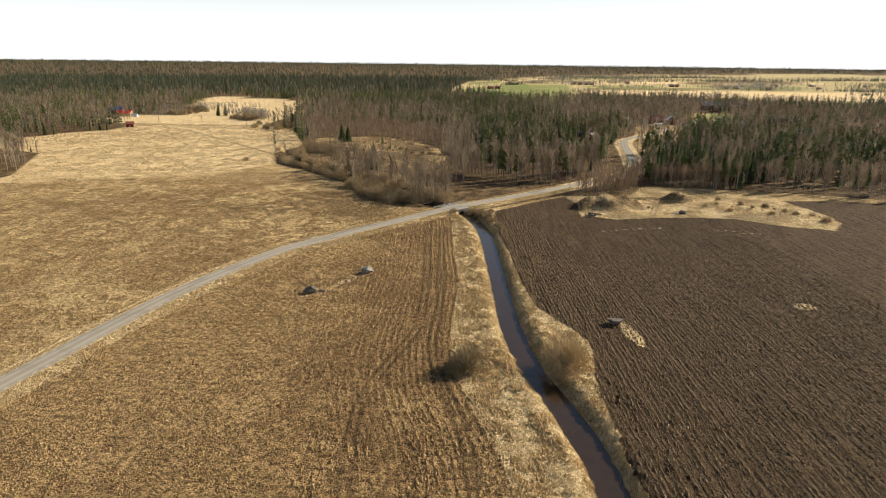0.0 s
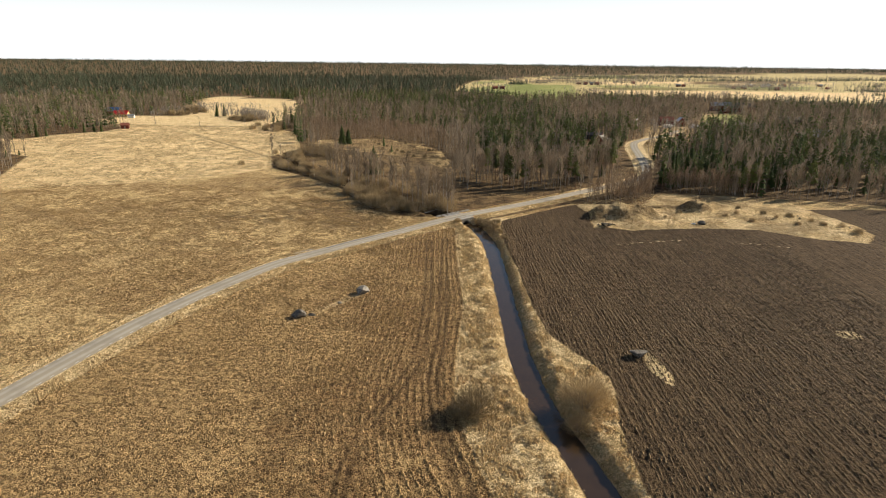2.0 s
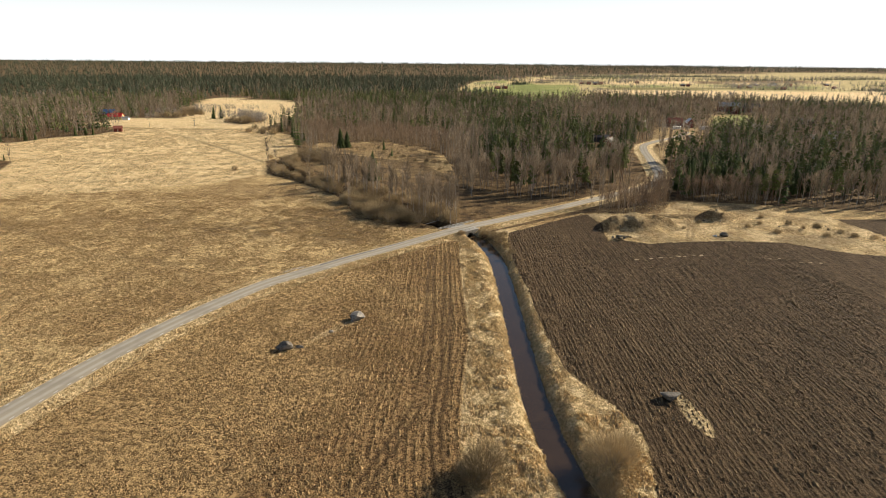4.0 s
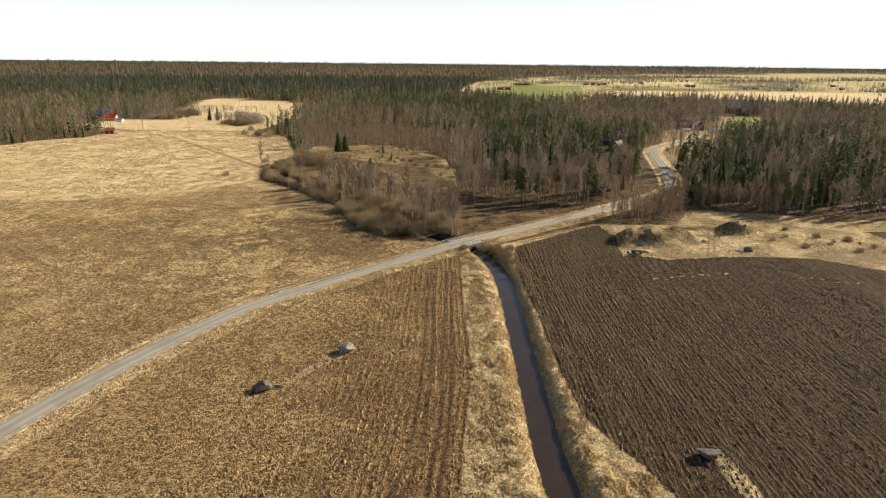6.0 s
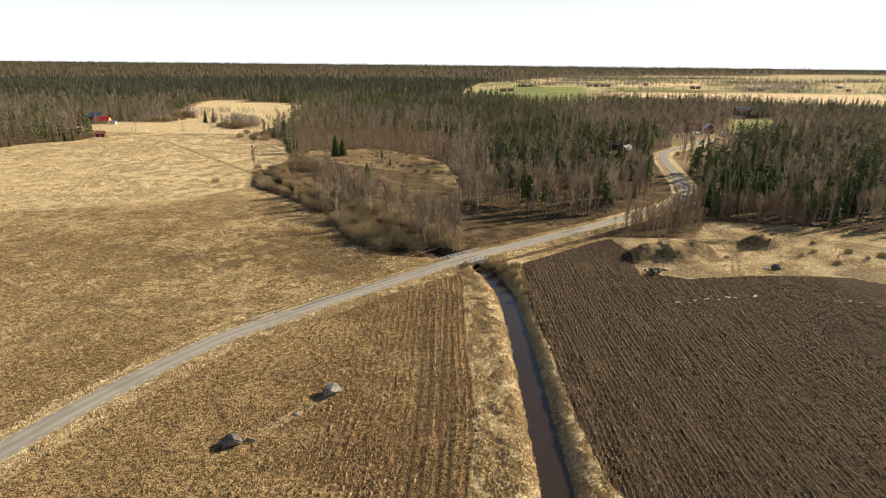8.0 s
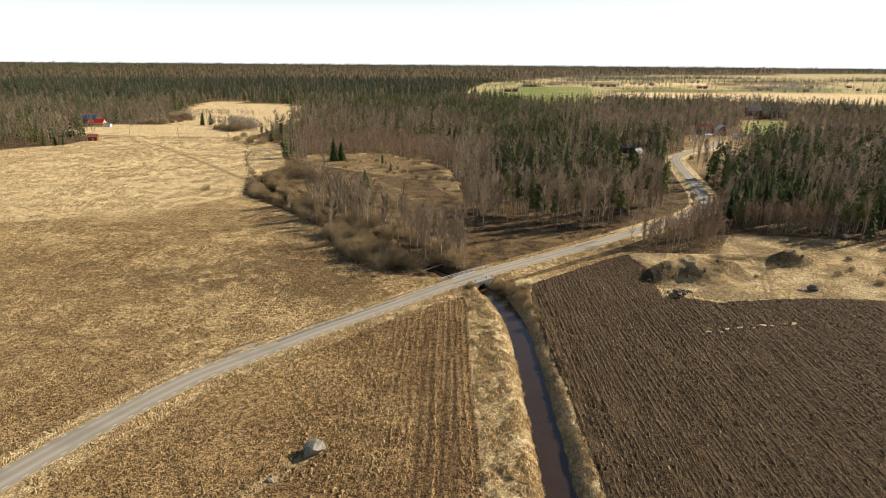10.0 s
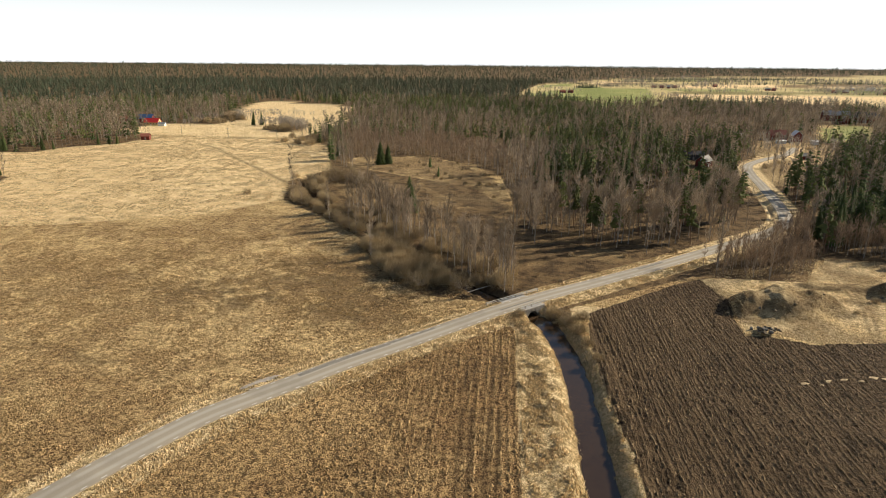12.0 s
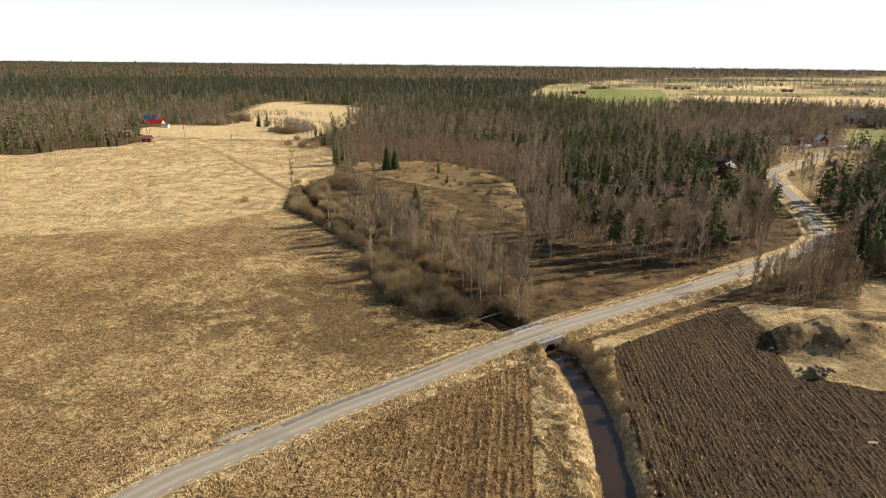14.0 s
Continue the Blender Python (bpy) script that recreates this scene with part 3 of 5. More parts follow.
bed = np.maximum(bed, 0.65 * np.exp(-((db + 0.7 + 0.3 * lumps(gx, gy, 5, 93)) / 0.35) ** 2) * ramp(lumps(gx, gy, 9, 94), -0.7, 0.1) * (gy < 225))
RUTS = [smooth([(-9, 204), (-8, 180), (-6.9, 157), (-6.6, 123), (-8.4, 111), (-14.6, 90), (-15.6, 74), (-13.9, 59), (-12, 40)], 6),
        smooth([(-3.5, 206), (-3, 170), (-2.2, 130), (-3.2, 110), (-1, 92), (3, 78), (5, 62)], 6)]
for line in RUTS:
    q = distance_near(gx.ravel(), gy.ravel(), line)[0].reshape(gx.shape)
    bed = np.maximum(bed, 0.95 * np.exp(-((np.abs(q) - 0.85) / 0.38) ** 2) * ramp(lumps(gx, gy, 7, 95), -0.9, -0.2))
put_attr(ground.data, "bed", np.where(gy < 420, bed, 0).ravel())

# ---------------------------------------------------------------- road and water


def ribbon(name, line, across, lift, mat, tops):
    """A strip along a line; across: offsets to the right; lift: height of each."""
    t = np.gradient(line, axis=0)
    t /= np.linalg.norm(t, axis=1)[:, None]
    nrm = np.stack([t[:, 1], -t[:, 0]], -1)
    k, m = len(line), len(across)
    co = np.zeros((k, m, 3))
    co[:, :, :2] = line[:, None] + nrm[:, None] * np.array(across)[None, :, None]
    co[:, :, 2] = tops[:, None] + np.array(lift)[None]
    i = (np.arange(k - 1)[:, None] * m + np.arange(m - 1)[None]).ravel()
    me = bpy.data.meshes.new(name)
    me.from_pydata(co.reshape(-1, 3).tolist(), [], np.stack([i, i + 1, i + m + 1, i + m], -1).tolist())
    me.materials.append(mat)
    put_attr(me, "across", np.tile(np.array(across, float), k))
    return new(name, me)


road_along = np.concatenate([[0], np.cumsum(np.hypot(*np.diff(ROAD, axis=0).T))])
road_top = road_height(road_along)
road = ribbon("road", ROAD, [-2.95, -2.7, -1.3, 0, 1.3, 2.7, 2.95], [-0.25, 0.0, 0.05, 0.08, 0.05, 0.0, -0.25], M_ROAD, road_top)
tagged(road, "narrow grey asphalt road with worn wheel tracks", "road", kind="structure")


def on_road(along, off):
    i = np.clip(np.searchsorted(road_along, along) - 1, 0, len(ROAD) - 2)
    f = (along - road_along[i]) / (road_along[i + 1] - road_along[i])
    p = ROAD[i] * (1 - f) + ROAD[i + 1] * f
    t = (ROAD[i + 1] - ROAD[i]) / np.hypot(*(ROAD[i + 1] - ROAD[i]))
    z = float(road_height(along)) + 0.09 - 0.028 * abs(off)
    return np.array((p[0] + t[1] * off, p[1] - t[0] * off, z)), np.array((t[0], t[1], 0)), np.array((t[1], -t[0], 0))


def strip_tris(a0, a1, off, w, lift, n=1):
    out = []
    for k in range(n):
        b0, b1 = a0 + (a1 - a0) * k / n, a0 + (a1 - a0) * (k + 1) / n
        q = [on_road(b0, off - w / 2)[0], on_road(b1, off - w / 2)[0], on_road(b1, off + w / 2)[0], on_road(b0, off + w / 2)[0]]
        for v in q:
            v[2] += lift
        out += [(q[0], q[2], q[1]), (q[0], q[3], q[2])]
    return out


marks = []
rng = np.random.default_rng(3)
a = 2.0
while a < road_along[-1] - 130:
    for off in (-2.28, 2.28):
        if rng.random() < 0.95:
            marks += strip_tris(a, a + rng.uniform(0.8, 1.0), off, 0.13, 0.012)
    a += 2.97
lines = new("edge_marking", mesh_from("edge_marking", np.array(marks), [M_LINE]))
lines.parent = road
tagged(lines, "broken white painted edge lines", kind="stuff")
for a0, a1, off, w in ((BRIDGE_AT - 62, BRIDGE_AT - 40, -1.6, 1.1), (BRIDGE_AT - 40, BRIDGE_AT - 27, -1.75, 0.8), (BRIDGE_AT - 8, BRIDGE_AT + 4, 0.6, 0.5), (BRIDGE_AT + 48, BRIDGE_AT + 60, -1.2, 1.0)):
    pt = new("asphalt_patch", mesh_from("asphalt_patch", np.array(strip_tris(a0, a1, off, w, 0.02, 14)), [M_PATCH]))
    pt.parent = road
    tagged(pt, "dark repaired strip of asphalt")

water = ribbon("water", STREAM[STREAM[:, 1] < 330], [-2.6, 0, 2.6], [0, 0, 0], M_WATER, np.full(int((STREAM[:, 1] < 330).sum()), -1.62))
tagged(water, "still brown water in a straight ditch", "water", kind="structure")

# ---------------------------------------------------------------- plants


def tube(points, radii, n=4):
    """Triangles of a tapered limb through the points."""
    p, out, rings = np.array(points, float), [], []
    for i in range(len(p)):
        t = p[min(i + 1, len(p) - 1)] - p[max(i - 1, 0)]
        t /= np.linalg.norm(t) + 1e-9
        u = np.cross(t, (0.3, 1, 0.2))
        u /= np.linalg.norm(u)
        v = np.cross(t, u)
        w = np.arange(n) * 2 * np.pi / n
        rings.append(p[i] + radii[i] * (np.cos(w)[:, None] * u + np.sin(w)[:, None] * v))
    for a, b in zip(rings[:-1], rings[1:]):
        for k in range(n):
            m = (k + 1) % n
            out += [(a[k], a[m], b[m]), (a[k], b[m], b[k])]
    return out


def slivers(base, way, length, width, rng):
    """Slender triangles, one a twig."""
    side = np.cross(way, rng.normal(size=base.shape))
    side /= np.linalg.norm(side, axis=1)[:, None] + 1e-9
    side *= width[:, None] * 0.5
    return np.stack([base - side, base + side, base + way * length[:, None]], 1)


def bare_tree(rng, h, spread, limbs, twigs, width, trunk_r=0.13, low=0.3, sides=4, lean=0.03, limb_sides=3, limb_r=0.045):
    """(trunk triangles, crown triangles) of a leafless tree h metres high."""
    bend = rng.normal(0, lean, (4, 2)).cumsum(0) * h * 0.25
    tp = [np.array((0, 0, -0.3))] + [np.array((bend[i][0], bend[i][1], h * f)) for i, f in enumerate((0.3, 0.6, 0.85, 1.0))]
    trunk = tube(tp, [trunk_r * 1.2, trunk_r, trunk_r * 0.65, trunk_r * 0.3, 0.015], sides)
    crown, seeds, ways = [], [], []
    for _ in range(limbs):
        f = low + (0.96 - low) * rng.random() ** 0.85
        k = f * 4
        z = h * f
        j = int(np.searchsorted([0.3, 0.6, 0.85, 1.0], f))
        c = tp[j] + (tp[j + 1] - tp[j]) * 0.5
        b = np.array((c[0], c[1], z))
        az = rng.random() * 2 * np.pi
        shape = math.sin(np.pi * min(1, (1.02 - f) / (1.02 - low) * 0.75 + 0.12))
        ln = spread * (0.35 + 0.75 * shape) * rng.uniform(0.7, 1.15)
        rise = rng.uniform(0.9, 2.3)
        w = np.array((math.cos(az), math.sin(az), rise))
        w /= np.linalg.norm(w)
        mid = b + w * ln * 0.55
        end = mid + (w + np.array((0, 0, 0.35))) * ln * 0.5
        if limb_sides:
            crown += tube([b, mid, end], [limb_r, limb_r * 0.6, 0.012], limb_sides)
        m = max(1, twigs // limbs)
        t = rng.random(m)[:, None] ** 0.7
        pts = np.where(t < 0.55, b + (mid - b) * t / 0.55, mid + (end - mid) * (t - 0.55) / 0.45)
        seeds.append(pts)
        ways.append(w * 0.8 + rng.normal(0, 0.42, (m, 3)) + (0, 0, 0.35))
    base, way = np.vstack(seeds), np.vstack(ways)
    way /= np.linalg.norm(way, axis=1)[:, None]
    n = len(base)
    tw = slivers(base, way, rng.uniform(0.09, 0.17, n) * h * 0.62 + 0.3, np.full(n, width) * rng.uniform(0.6, 1.3, n), rng)
    crown = np.concatenate([np.array(crown).reshape(-1, 3, 3), tw])
    return np.array(trunk), crown


def spruce(rng, h, spread, layers, per, bare=0.06):
    """Drooping skirts of boughs, one above the other, each with long and short tips."""
    trunk = tube([(0, 0, -0.3), (0, 0, h * 0.6), (0, 0, h * 0.99)], [0.012 * h + 0.05, 0.007 * h, 0.02], 4)
    out = []
    for i in range(layers):
        f = bare + (0.97 - bare) * (i + rng.random() * 0.5) / layers
        r = spread * (1 - f) ** 0.8 * rng.uniform(0.82, 1.12) + 0.18
        turn = rng.random() * 6.28
        cx, cy = rng.normal(0, 0.06 * r, 2)
        rim = []
        for k in range(2 * per):
            az = turn + np.pi * (k + rng.uniform(-0.3, 0.3)) / per
            rr = r * (rng.uniform(0.8, 1.2) if k % 2 else rng.uniform(0.42, 0.66))
            rim.append(np.array((cx + math.cos(az) * rr, cy + math.sin(az) * rr, h * f - (0.42 if k % 2 else 0.16) * rr + rng.normal(0, 0.06))))
        top = np.array((0, 0, h * f + 0.42 * r))
        out += [(top, rim[k], rim[(k + 1) % len(rim)]) for k in range(len(rim))]
    lead = [((-0.09, 0, h * 0.92), (0.09, 0, h * 0.92), (0, 0, h + 0.35)), ((0, -0.09, h * 0.92), (0, 0.09, h * 0.92), (0, 0, h + 0.35))]
    return np.array(trunk), np.array(out + lead)


def pine(rng, h, spread, clumps, per, size, low=0.42, limbs=True):
    """A bare stem under a ragged crown of domed tufts, per triangles round each."""
    bend = rng.normal(0, 0.25, 2)
    tp = [np.array((0, 0, -0.3)), np.array((bend[0], bend[1], h * 0.5)), np.array((bend[0] * 0.6, bend[1] * 1.4, h * 0.95))]
    trunk = tube(tp, [0.17, 0.12, 0.03], 4)
    out = []
    for i in range(clumps):
        f = low + (1.0 - low) * (i + rng.random()) / clumps
        z = h * f
        r = spread * (1.05 - f) ** 0.5 * rng.uniform(0.1, 1.0) ** 0.7
        az = rng.random() * 2 * np.pi
        core = tp[1] + (tp[2] - tp[1]) * max(0, (f - 0.5) / 0.45)
        c = np.array((core[0] + r * math.cos(az), core[1] + r * math.sin(az), z + 0.15 * r))
        if limbs:
            trunk += tube([np.array((core[0], core[1], z - 0.25 * r)), c], [0.05, 0.02], 3)
        sz = size * rng.uniform(0.65, 1.15) * (1.15 - 0.5 * (f - low) / (1 - low))
        rim = []
        for k in range(per):
            a_ = 2 * np.pi * (k + rng.uniform(-0.35, 0.35)) / per
            rr = sz * (rng.uniform(0.85, 1.3) if k % 2 else rng.uniform(0.45, 0.75))
            rim.append(c + (math.cos(a_) * rr, math.sin(a_) * rr, -sz * rng.uniform(0.15, 0.5)))
        top = c + (rng.normal(0, 0.15) * sz, rng.normal(0, 0.15) * sz, sz * rng.uniform(0.4, 0.75))
        out += [(top, rim[k], rim[(k + 1) % per]) for k in range(per)]
    return np.array(trunk), np.array(out)


def bush(rng, r, h, stems, twigs, width):
    """A dome of rising stems and fine twigs."""
    out, seeds, ways = [], [], []
    for _ in range(stems):
        az, tilt = rng.random() * 2 * np.pi, rng.random() ** 0.6 * 1.15
        w = np.array((math.cos(az) * math.sin(tilt) * r / h * 1.1, math.sin(az) * math.sin(tilt) * r / h * 1.1, math.cos(tilt) + 0.2))
        ln = h * rng.uniform(0.7, 1.0) / (np.linalg.norm(w) ** 0.3)
        b = np.array((math.cos(az), math.sin(az), 0)) * rng.random() * r * 0.25 + (0, 0, -0.1)
        e = b + w * ln * 0.85
        out += tube([b, b + (e - b) * 0.5 + (0, 0, 0.08 * h), e], [0.035, 0.022, 0.008], 3)
        m = max(1, twigs // stems)
        t = rng.random((m, 1)) ** 0.6
        seeds.append(b + (e - b) * t)
        ways.append(w / np.linalg.norm(w) + rng.normal(0, 0.45, (m, 3)) + (0, 0, 0.15))
    az, el = rng.uniform(0, 2 * np.pi, twigs), np.arcsin(rng.uniform(-0.05, 1, twigs))
    rad = rng.uniform(0.45, 0.92, twigs) * (1 + 0.13 * np.sin(az * 3 + r) + 0.1 * np.sin(az * 5 + el * 4))
    out_ = np.stack([np.cos(az) * np.cos(el), np.sin(az) * np.cos(el), np.sin(el)], -1)
    base = out_ * rad[:, None] * (r, r, h) + (0, 0, 0.15)
    way = out_ * 0.8 + rng.normal(0, 0.4, (twigs, 3)) + (0, 0, 0.45)
    base, way = np.vstack([base] + [q[::2] for q in seeds]), np.vstack([way] + [q[::2] for q in ways])
    way /= np.linalg.norm(way, axis=1)[:, None]
    n = len(base)
    tw = slivers(base, way, rng.uniform(0.12, 0.26, n) * h, np.full(n, width) * rng.uniform(0.6, 1.3, n), rng)
    return np.array(out), tw


def plant(name, parts, mats, label, category, group, names=("trunk", "crown")):
    """A plant as a thing with two parts, kept far below the land as a pattern until copied."""
    root = new(name)
    root.empty_display_size = 0.3
    for nm, tri, mat in zip(names, parts, mats):
        ob = new(nm, mesh_from(nm, tri, [mat]))
        ob.parent = root
    return tagged(root, label, category, group)


def set_down(patterns, places, rng, lo=0.85, hi=1.15):
    """Puts one of the patterns at each place: the first use takes the pattern itself."""
    used = set()
    zs = height(np.array([p[0] for p in places]), np.array([p[1] for p in places]))
    for (x, y, *size), z in zip(places, zs):
        k = int(rng.integers(len(patterns)))
        sc = (size[0] if size else 1.0) * rng.uniform(lo, hi)
        m = pose(x, y, float(z), rng.normal(0, 1.2), rng.normal(0, 1.2), rng.uniform(0, 360))
        ob = patterns[k]
        if k in used:
            ob = copy_thing(patterns[k], m)
        else:
            used.add(k)
            ob.matrix_basis = m
        ob.scale = (sc * rng.uniform(0.9, 1.1), sc * rng.uniform(0.9, 1.1), sc)
    for k, ob in enumerate(patterns):
        if k not in used:
            for o in (*ob.children_recursive, ob):
                bpy.data.objects.remove(o)


def scatter(poly, gap, rng, keep=1.0, avoid=(), clear=5.5):
    """Uneven places inside a polygon, about gap apart, off the road and out of the openings."""
    q = np.array(poly, float)
    x0, y0 = q.min(0)
    x1, y1 = q.max(0)
    gx_, gy_ = np.meshgrid(np.arange(x0, x1, gap), np.arange(y0, y1, gap))
    x = gx_.ravel() + rng.uniform(-0.48, 0.48, gx_.size) * gap
    y = gy_.ravel() + rng.uniform(-0.48, 0.48, gx_.size) * gap
    ok = inside(x, y, poly) & (rng.random(x.size) < keep)
    for a_ in avoid:
        ok &= ~inside(x, y, a_)
    x, y = x[ok], y[ok]
    ok = (np.abs(distance(x, y, ROAD)[0]) > clear) & (np.abs(distance(x, y, STREAM)[0]) > 2.0)
    return list(zip(x[ok].tolist(), y[ok].tolist()))


rng = np.random.default_rng(11)
BIRCH = [plant("birch_tree", bare_tree(rng, h, 2.0, 24, 520, 0.055, 0.13, 0.34), (M_BIRCH, M_TWIG), "slender leafless birch with pale trunk at the stream", "tree", "birches along the stream") for h in (13, 15, 17, 14)]
ALDER = [plant("bare_tree", bare_tree(rng, h, 2.5, 28, 700, 0.06, 0.13, 0.26), (M_BARK, M_TWIG), "leafless grey-brown deciduous tree at the wood edge", "tree", "bare trees at the wood edge") for h in (15, 17, 18.5, 16, 13)]
SAPLING = [plant("sapling", bare_tree(rng, h, 1.25, 14, 200, 0.05, 0.05, 0.2, 3), (M_BARK, M_TWIG_RED), "thin leafless reddish-brown sapling in a dense thicket", "tree", "saplings in the thicket") for h in (6.5, 8, 9, 7)]
SPRUCE = [plant("spruce_tree", spruce(rng, h, sp, int(h * 1.7), 8), (M_BARK, M_NEEDLE), "dark green spruce with drooping branches", "tree", "spruces") for h, sp in ((16, 3.0), (14, 2.7), (18, 3.2))]
PINE = [plant("pine_tree", pine(rng, h, 3.4, 60, 8, 1.05), (M_PBARK, M_PINE), "olive-green pine with a bare lower trunk", "tree", "pines in the wood") for h in (17, 15.5, 19)]
BROAD = [plant("spruce_tree", spruce(rng, 15, 4.4, 26, 10), (M_BARK, M_NEEDLE), "broad dark green spruce standing alone at the clearing", "tree", "spruces")]
WILLOW = [plant("willow_bush", bush(rng, r, h, 44, 1300, 0.06), (M_BARK, M_TWIG_OLIVE), "rounded leafless willow bush with olive-brown twigs", "bush", "willow bushes", ("stem", "crown")) for r, h in ((3.2, 3.9), (2.7, 3.3), (3.7, 4.5))]
SHRUB = [plant("bank_bush", bush(rng, r, h, 70, 3000, 0.05), (M_BARK, M_TWIG_OLIVE), "round leafless olive-brown bush on a bank", "bush", "bushes on the ditch bank", ("stem", "crown")) for r, h in ((4.2, 4.4), (4.4, 4.5))]

# the thicket along the stream behind the bridge
THICKET = [(-112, 385), (-108, 352), (-84, 323), (-57, 292), (-47, 268), (-37, 252), (-24, 243), (-10, 243), (-3, 240), (3, 249), (2, 262), (-8, 290), (-24, 318), (-40, 345), (-58, 372), (-84, 398)]
INNER = [(-3, 243), (3.5, 250), (-3, 261), (-19, 280), (-34, 299), (-57, 326), (-66, 336), (-74, 324), (-45, 290), (-30, 271), (-13, 251)]
places = scatter(INNER, 3.3, rng, 0.62)
cut = [p for p in places if rng.random() < 0.55]
set_down(BIRCH, cut, rng, 0.7, 1.1)
alders = [p for p in places if p not in cut]
FRINGE = [(-112, 392), (-109, 352), (-84, 322), (-57, 291), (-47, 267), (-37, 251), (-26, 243), (-14, 245), (-24, 258), (-37, 277), (-50, 299), (-74, 330), (-92, 358), (-100, 384)]
willows = scatter(FRINGE, 3.9, rng, 0.9) + scatter(INNER, 6.0, rng, 0.8)
willows = [(x, y, 0.85 if y > 300 else 1.1) for x, y in willows]
willows += [(-129, 352, 0.75), (-122, 396, 1.0), (-115, 392, 0.8), (-104, 372, 1.1), (-110, 362, 0.9), (-99, 392, 1.9), (-92, 398, 1.7), (-107, 402, 1.2), (-86, 391, 1.5), (-80, 381, 1.3), (-102, 380, 1.4)]
willows += [(-214 + rng.normal(0, 9), 612 + rng.normal(0, 9), rng.uniform(1.2, 1.9)) for _ in range(16)] + [(-322 + rng.normal(0, 16), 672 + rng.normal(0, 6), rng.uniform(0.9, 1.5)) for _ in range(14)] + [(-300 + rng.normal(0, 12), 700 + rng.normal(0, 7), rng.uniform(1.4, 2.2)) for _ in range(8)]
willows += [(-165 + rng.normal(0, 10), 545 + rng.normal(0, 14), rng.uniform(1.0, 1.6)) for _ in range(18)]
willows += [(x, y, rng.uniform(0.25, 0.6)) for x, y in scatter([(-54, 403), (-96, 432), (-62, 470), (-20, 440), (-6, 380), (-4, 345), (-26, 388)], 9.0, rng, 0.7)]
willows += [(x, y, rng.uniform(0.2, 0.45)) for x, y in scatter(OPEN_BRIDGE, 9.0, rng, 0.4)]
willows += [(x, y, rng.uniform(0.25, 0.6)) for x, y in scatter(OPEN_FARM, 13.0, rng, 0.5)]
willows += [(86, 243, 0.3), (95, 252, 0.35), (112, 247, 0.4), (119, 252, 0.45), (131, 243, 0.35), (136, 236, 0.5), (144, 241, 0.4), (150, 231, 0.5), (124, 262, 0.4), (74, 254, 0.4)]
set_down(WILLOW, willows, rng)
# edges of the woods
EDGE_B = [(5, 290), (11, 309), (28, 294), (40, 286), (54, 296), (70, 311), (88, 330), (97, 372), (86, 372), (72, 334), (52, 318), (38, 306), (26, 316), (10, 330), (0, 332), (-4, 318)]
places = scatter(EDGE_B, 4.4, rng, 0.85, [OPEN_CLEARING, OPEN_BRIDGE, [(90, 318), (104, 335), (120, 400), (98, 370), (88, 342)]])
pines_near = [p for p in places if rng.random() < 0.26 and p[0] > 14]
alders += [p for p in places if p not in pines_near]
EDGE_C = [(133, 289), (155, 284), (180, 279), (206, 269), (262, 252), (300, 250), (300, 266), (250, 272), (206, 288), (180, 298), (140, 304)]
places = scatter(EDGE_C, 5.0, rng, 0.8)
pines_near += [p for p in places if rng.random() < 0.2]
alders += [(x, y, 0.9) for x, y in places if (x, y) not in pines_near]
LEFT_F = [(-240, 300), (-274, 368), (-300, 384), (-330, 380), (-286, 300)]
alders += scatter(LEFT_F, 6.0, rng, 0.8)
alders += [(-83, 400), (158, 480, 0.8), (176, 498, 0.8), (148, 452, 0.7), (165, 452, 0.7), (196, 520, 0.8), (215, 505, 0.9), (-10, 415, 0.7), (-14, 424, 0.8)]
alders += [(x, y, rng.uniform(0.5, 0.75)) for x, y in scatter(OPEN_FARM, 10.0, rng, 0.55, clear=7.0)]
set_down(ALDER, alders, rng, 0.78, 1.1)
set_down(PINE, pines_near + [(84, 332), (87, 339), (82, 341)], rng, 0.85, 1.1)
THICKET_D = [(56, 268), (68, 268), (83, 270), (92, 276), (97, 300), (108, 322), (116, 352), (104, 330), (88, 306), (70, 288)]
PLANT_C = [(104, 296), (131, 291), (146, 292), (146, 302), (120, 306), (107, 312)]
set_down(SAPLING, scatter(THICKET_D, 1.9, rng, 0.75, clear=4.4) + [(x, y, 1.15) for x, y in scatter(PLANT_C, 1.7, rng, 0.8)], rng, 0.8, 1.15)
set_down(BROAD, [(-46.5, 331, 1.05), (-87, 447, 1.0), (-83, 450, 0.8)], rng, 0.97, 1.03)
spruces = [(-49.5, 335, 0.75), (-46, 412, 0.32), (-55, 440, 0.45), (109, 306, 1.05), (112.5, 311, 1.05), (117, 315, 0.95), (122, 319, 0.95), (108, 316, 1.0), (127, 322, 0.9),
           (114, 321, 1.0), (120, 326, 0.95), (133, 322, 0.9), (138, 320, 0.85), (80, 334, 0.6), (-262, 648, 1.0), (-255, 652, 0.95), (-301, 500, 0.55), (-306, 498, 0.6), (-312, 494, 0.5), (-330, 462, 0.75), (-325, 466, 0.6),
           (-350, 452, 0.7), (-356, 456, 0.6), (-280, 374, 0.3), (-284, 368, 0.3)]
spruces += [(x, y, 0.85) for x, y in scatter([(112, 318), (150, 306), (178, 316), (190, 345), (128, 360)], 5.5, rng, 0.75)]
set_down(SPRUCE, spruces, rng, 0.9, 1.1)
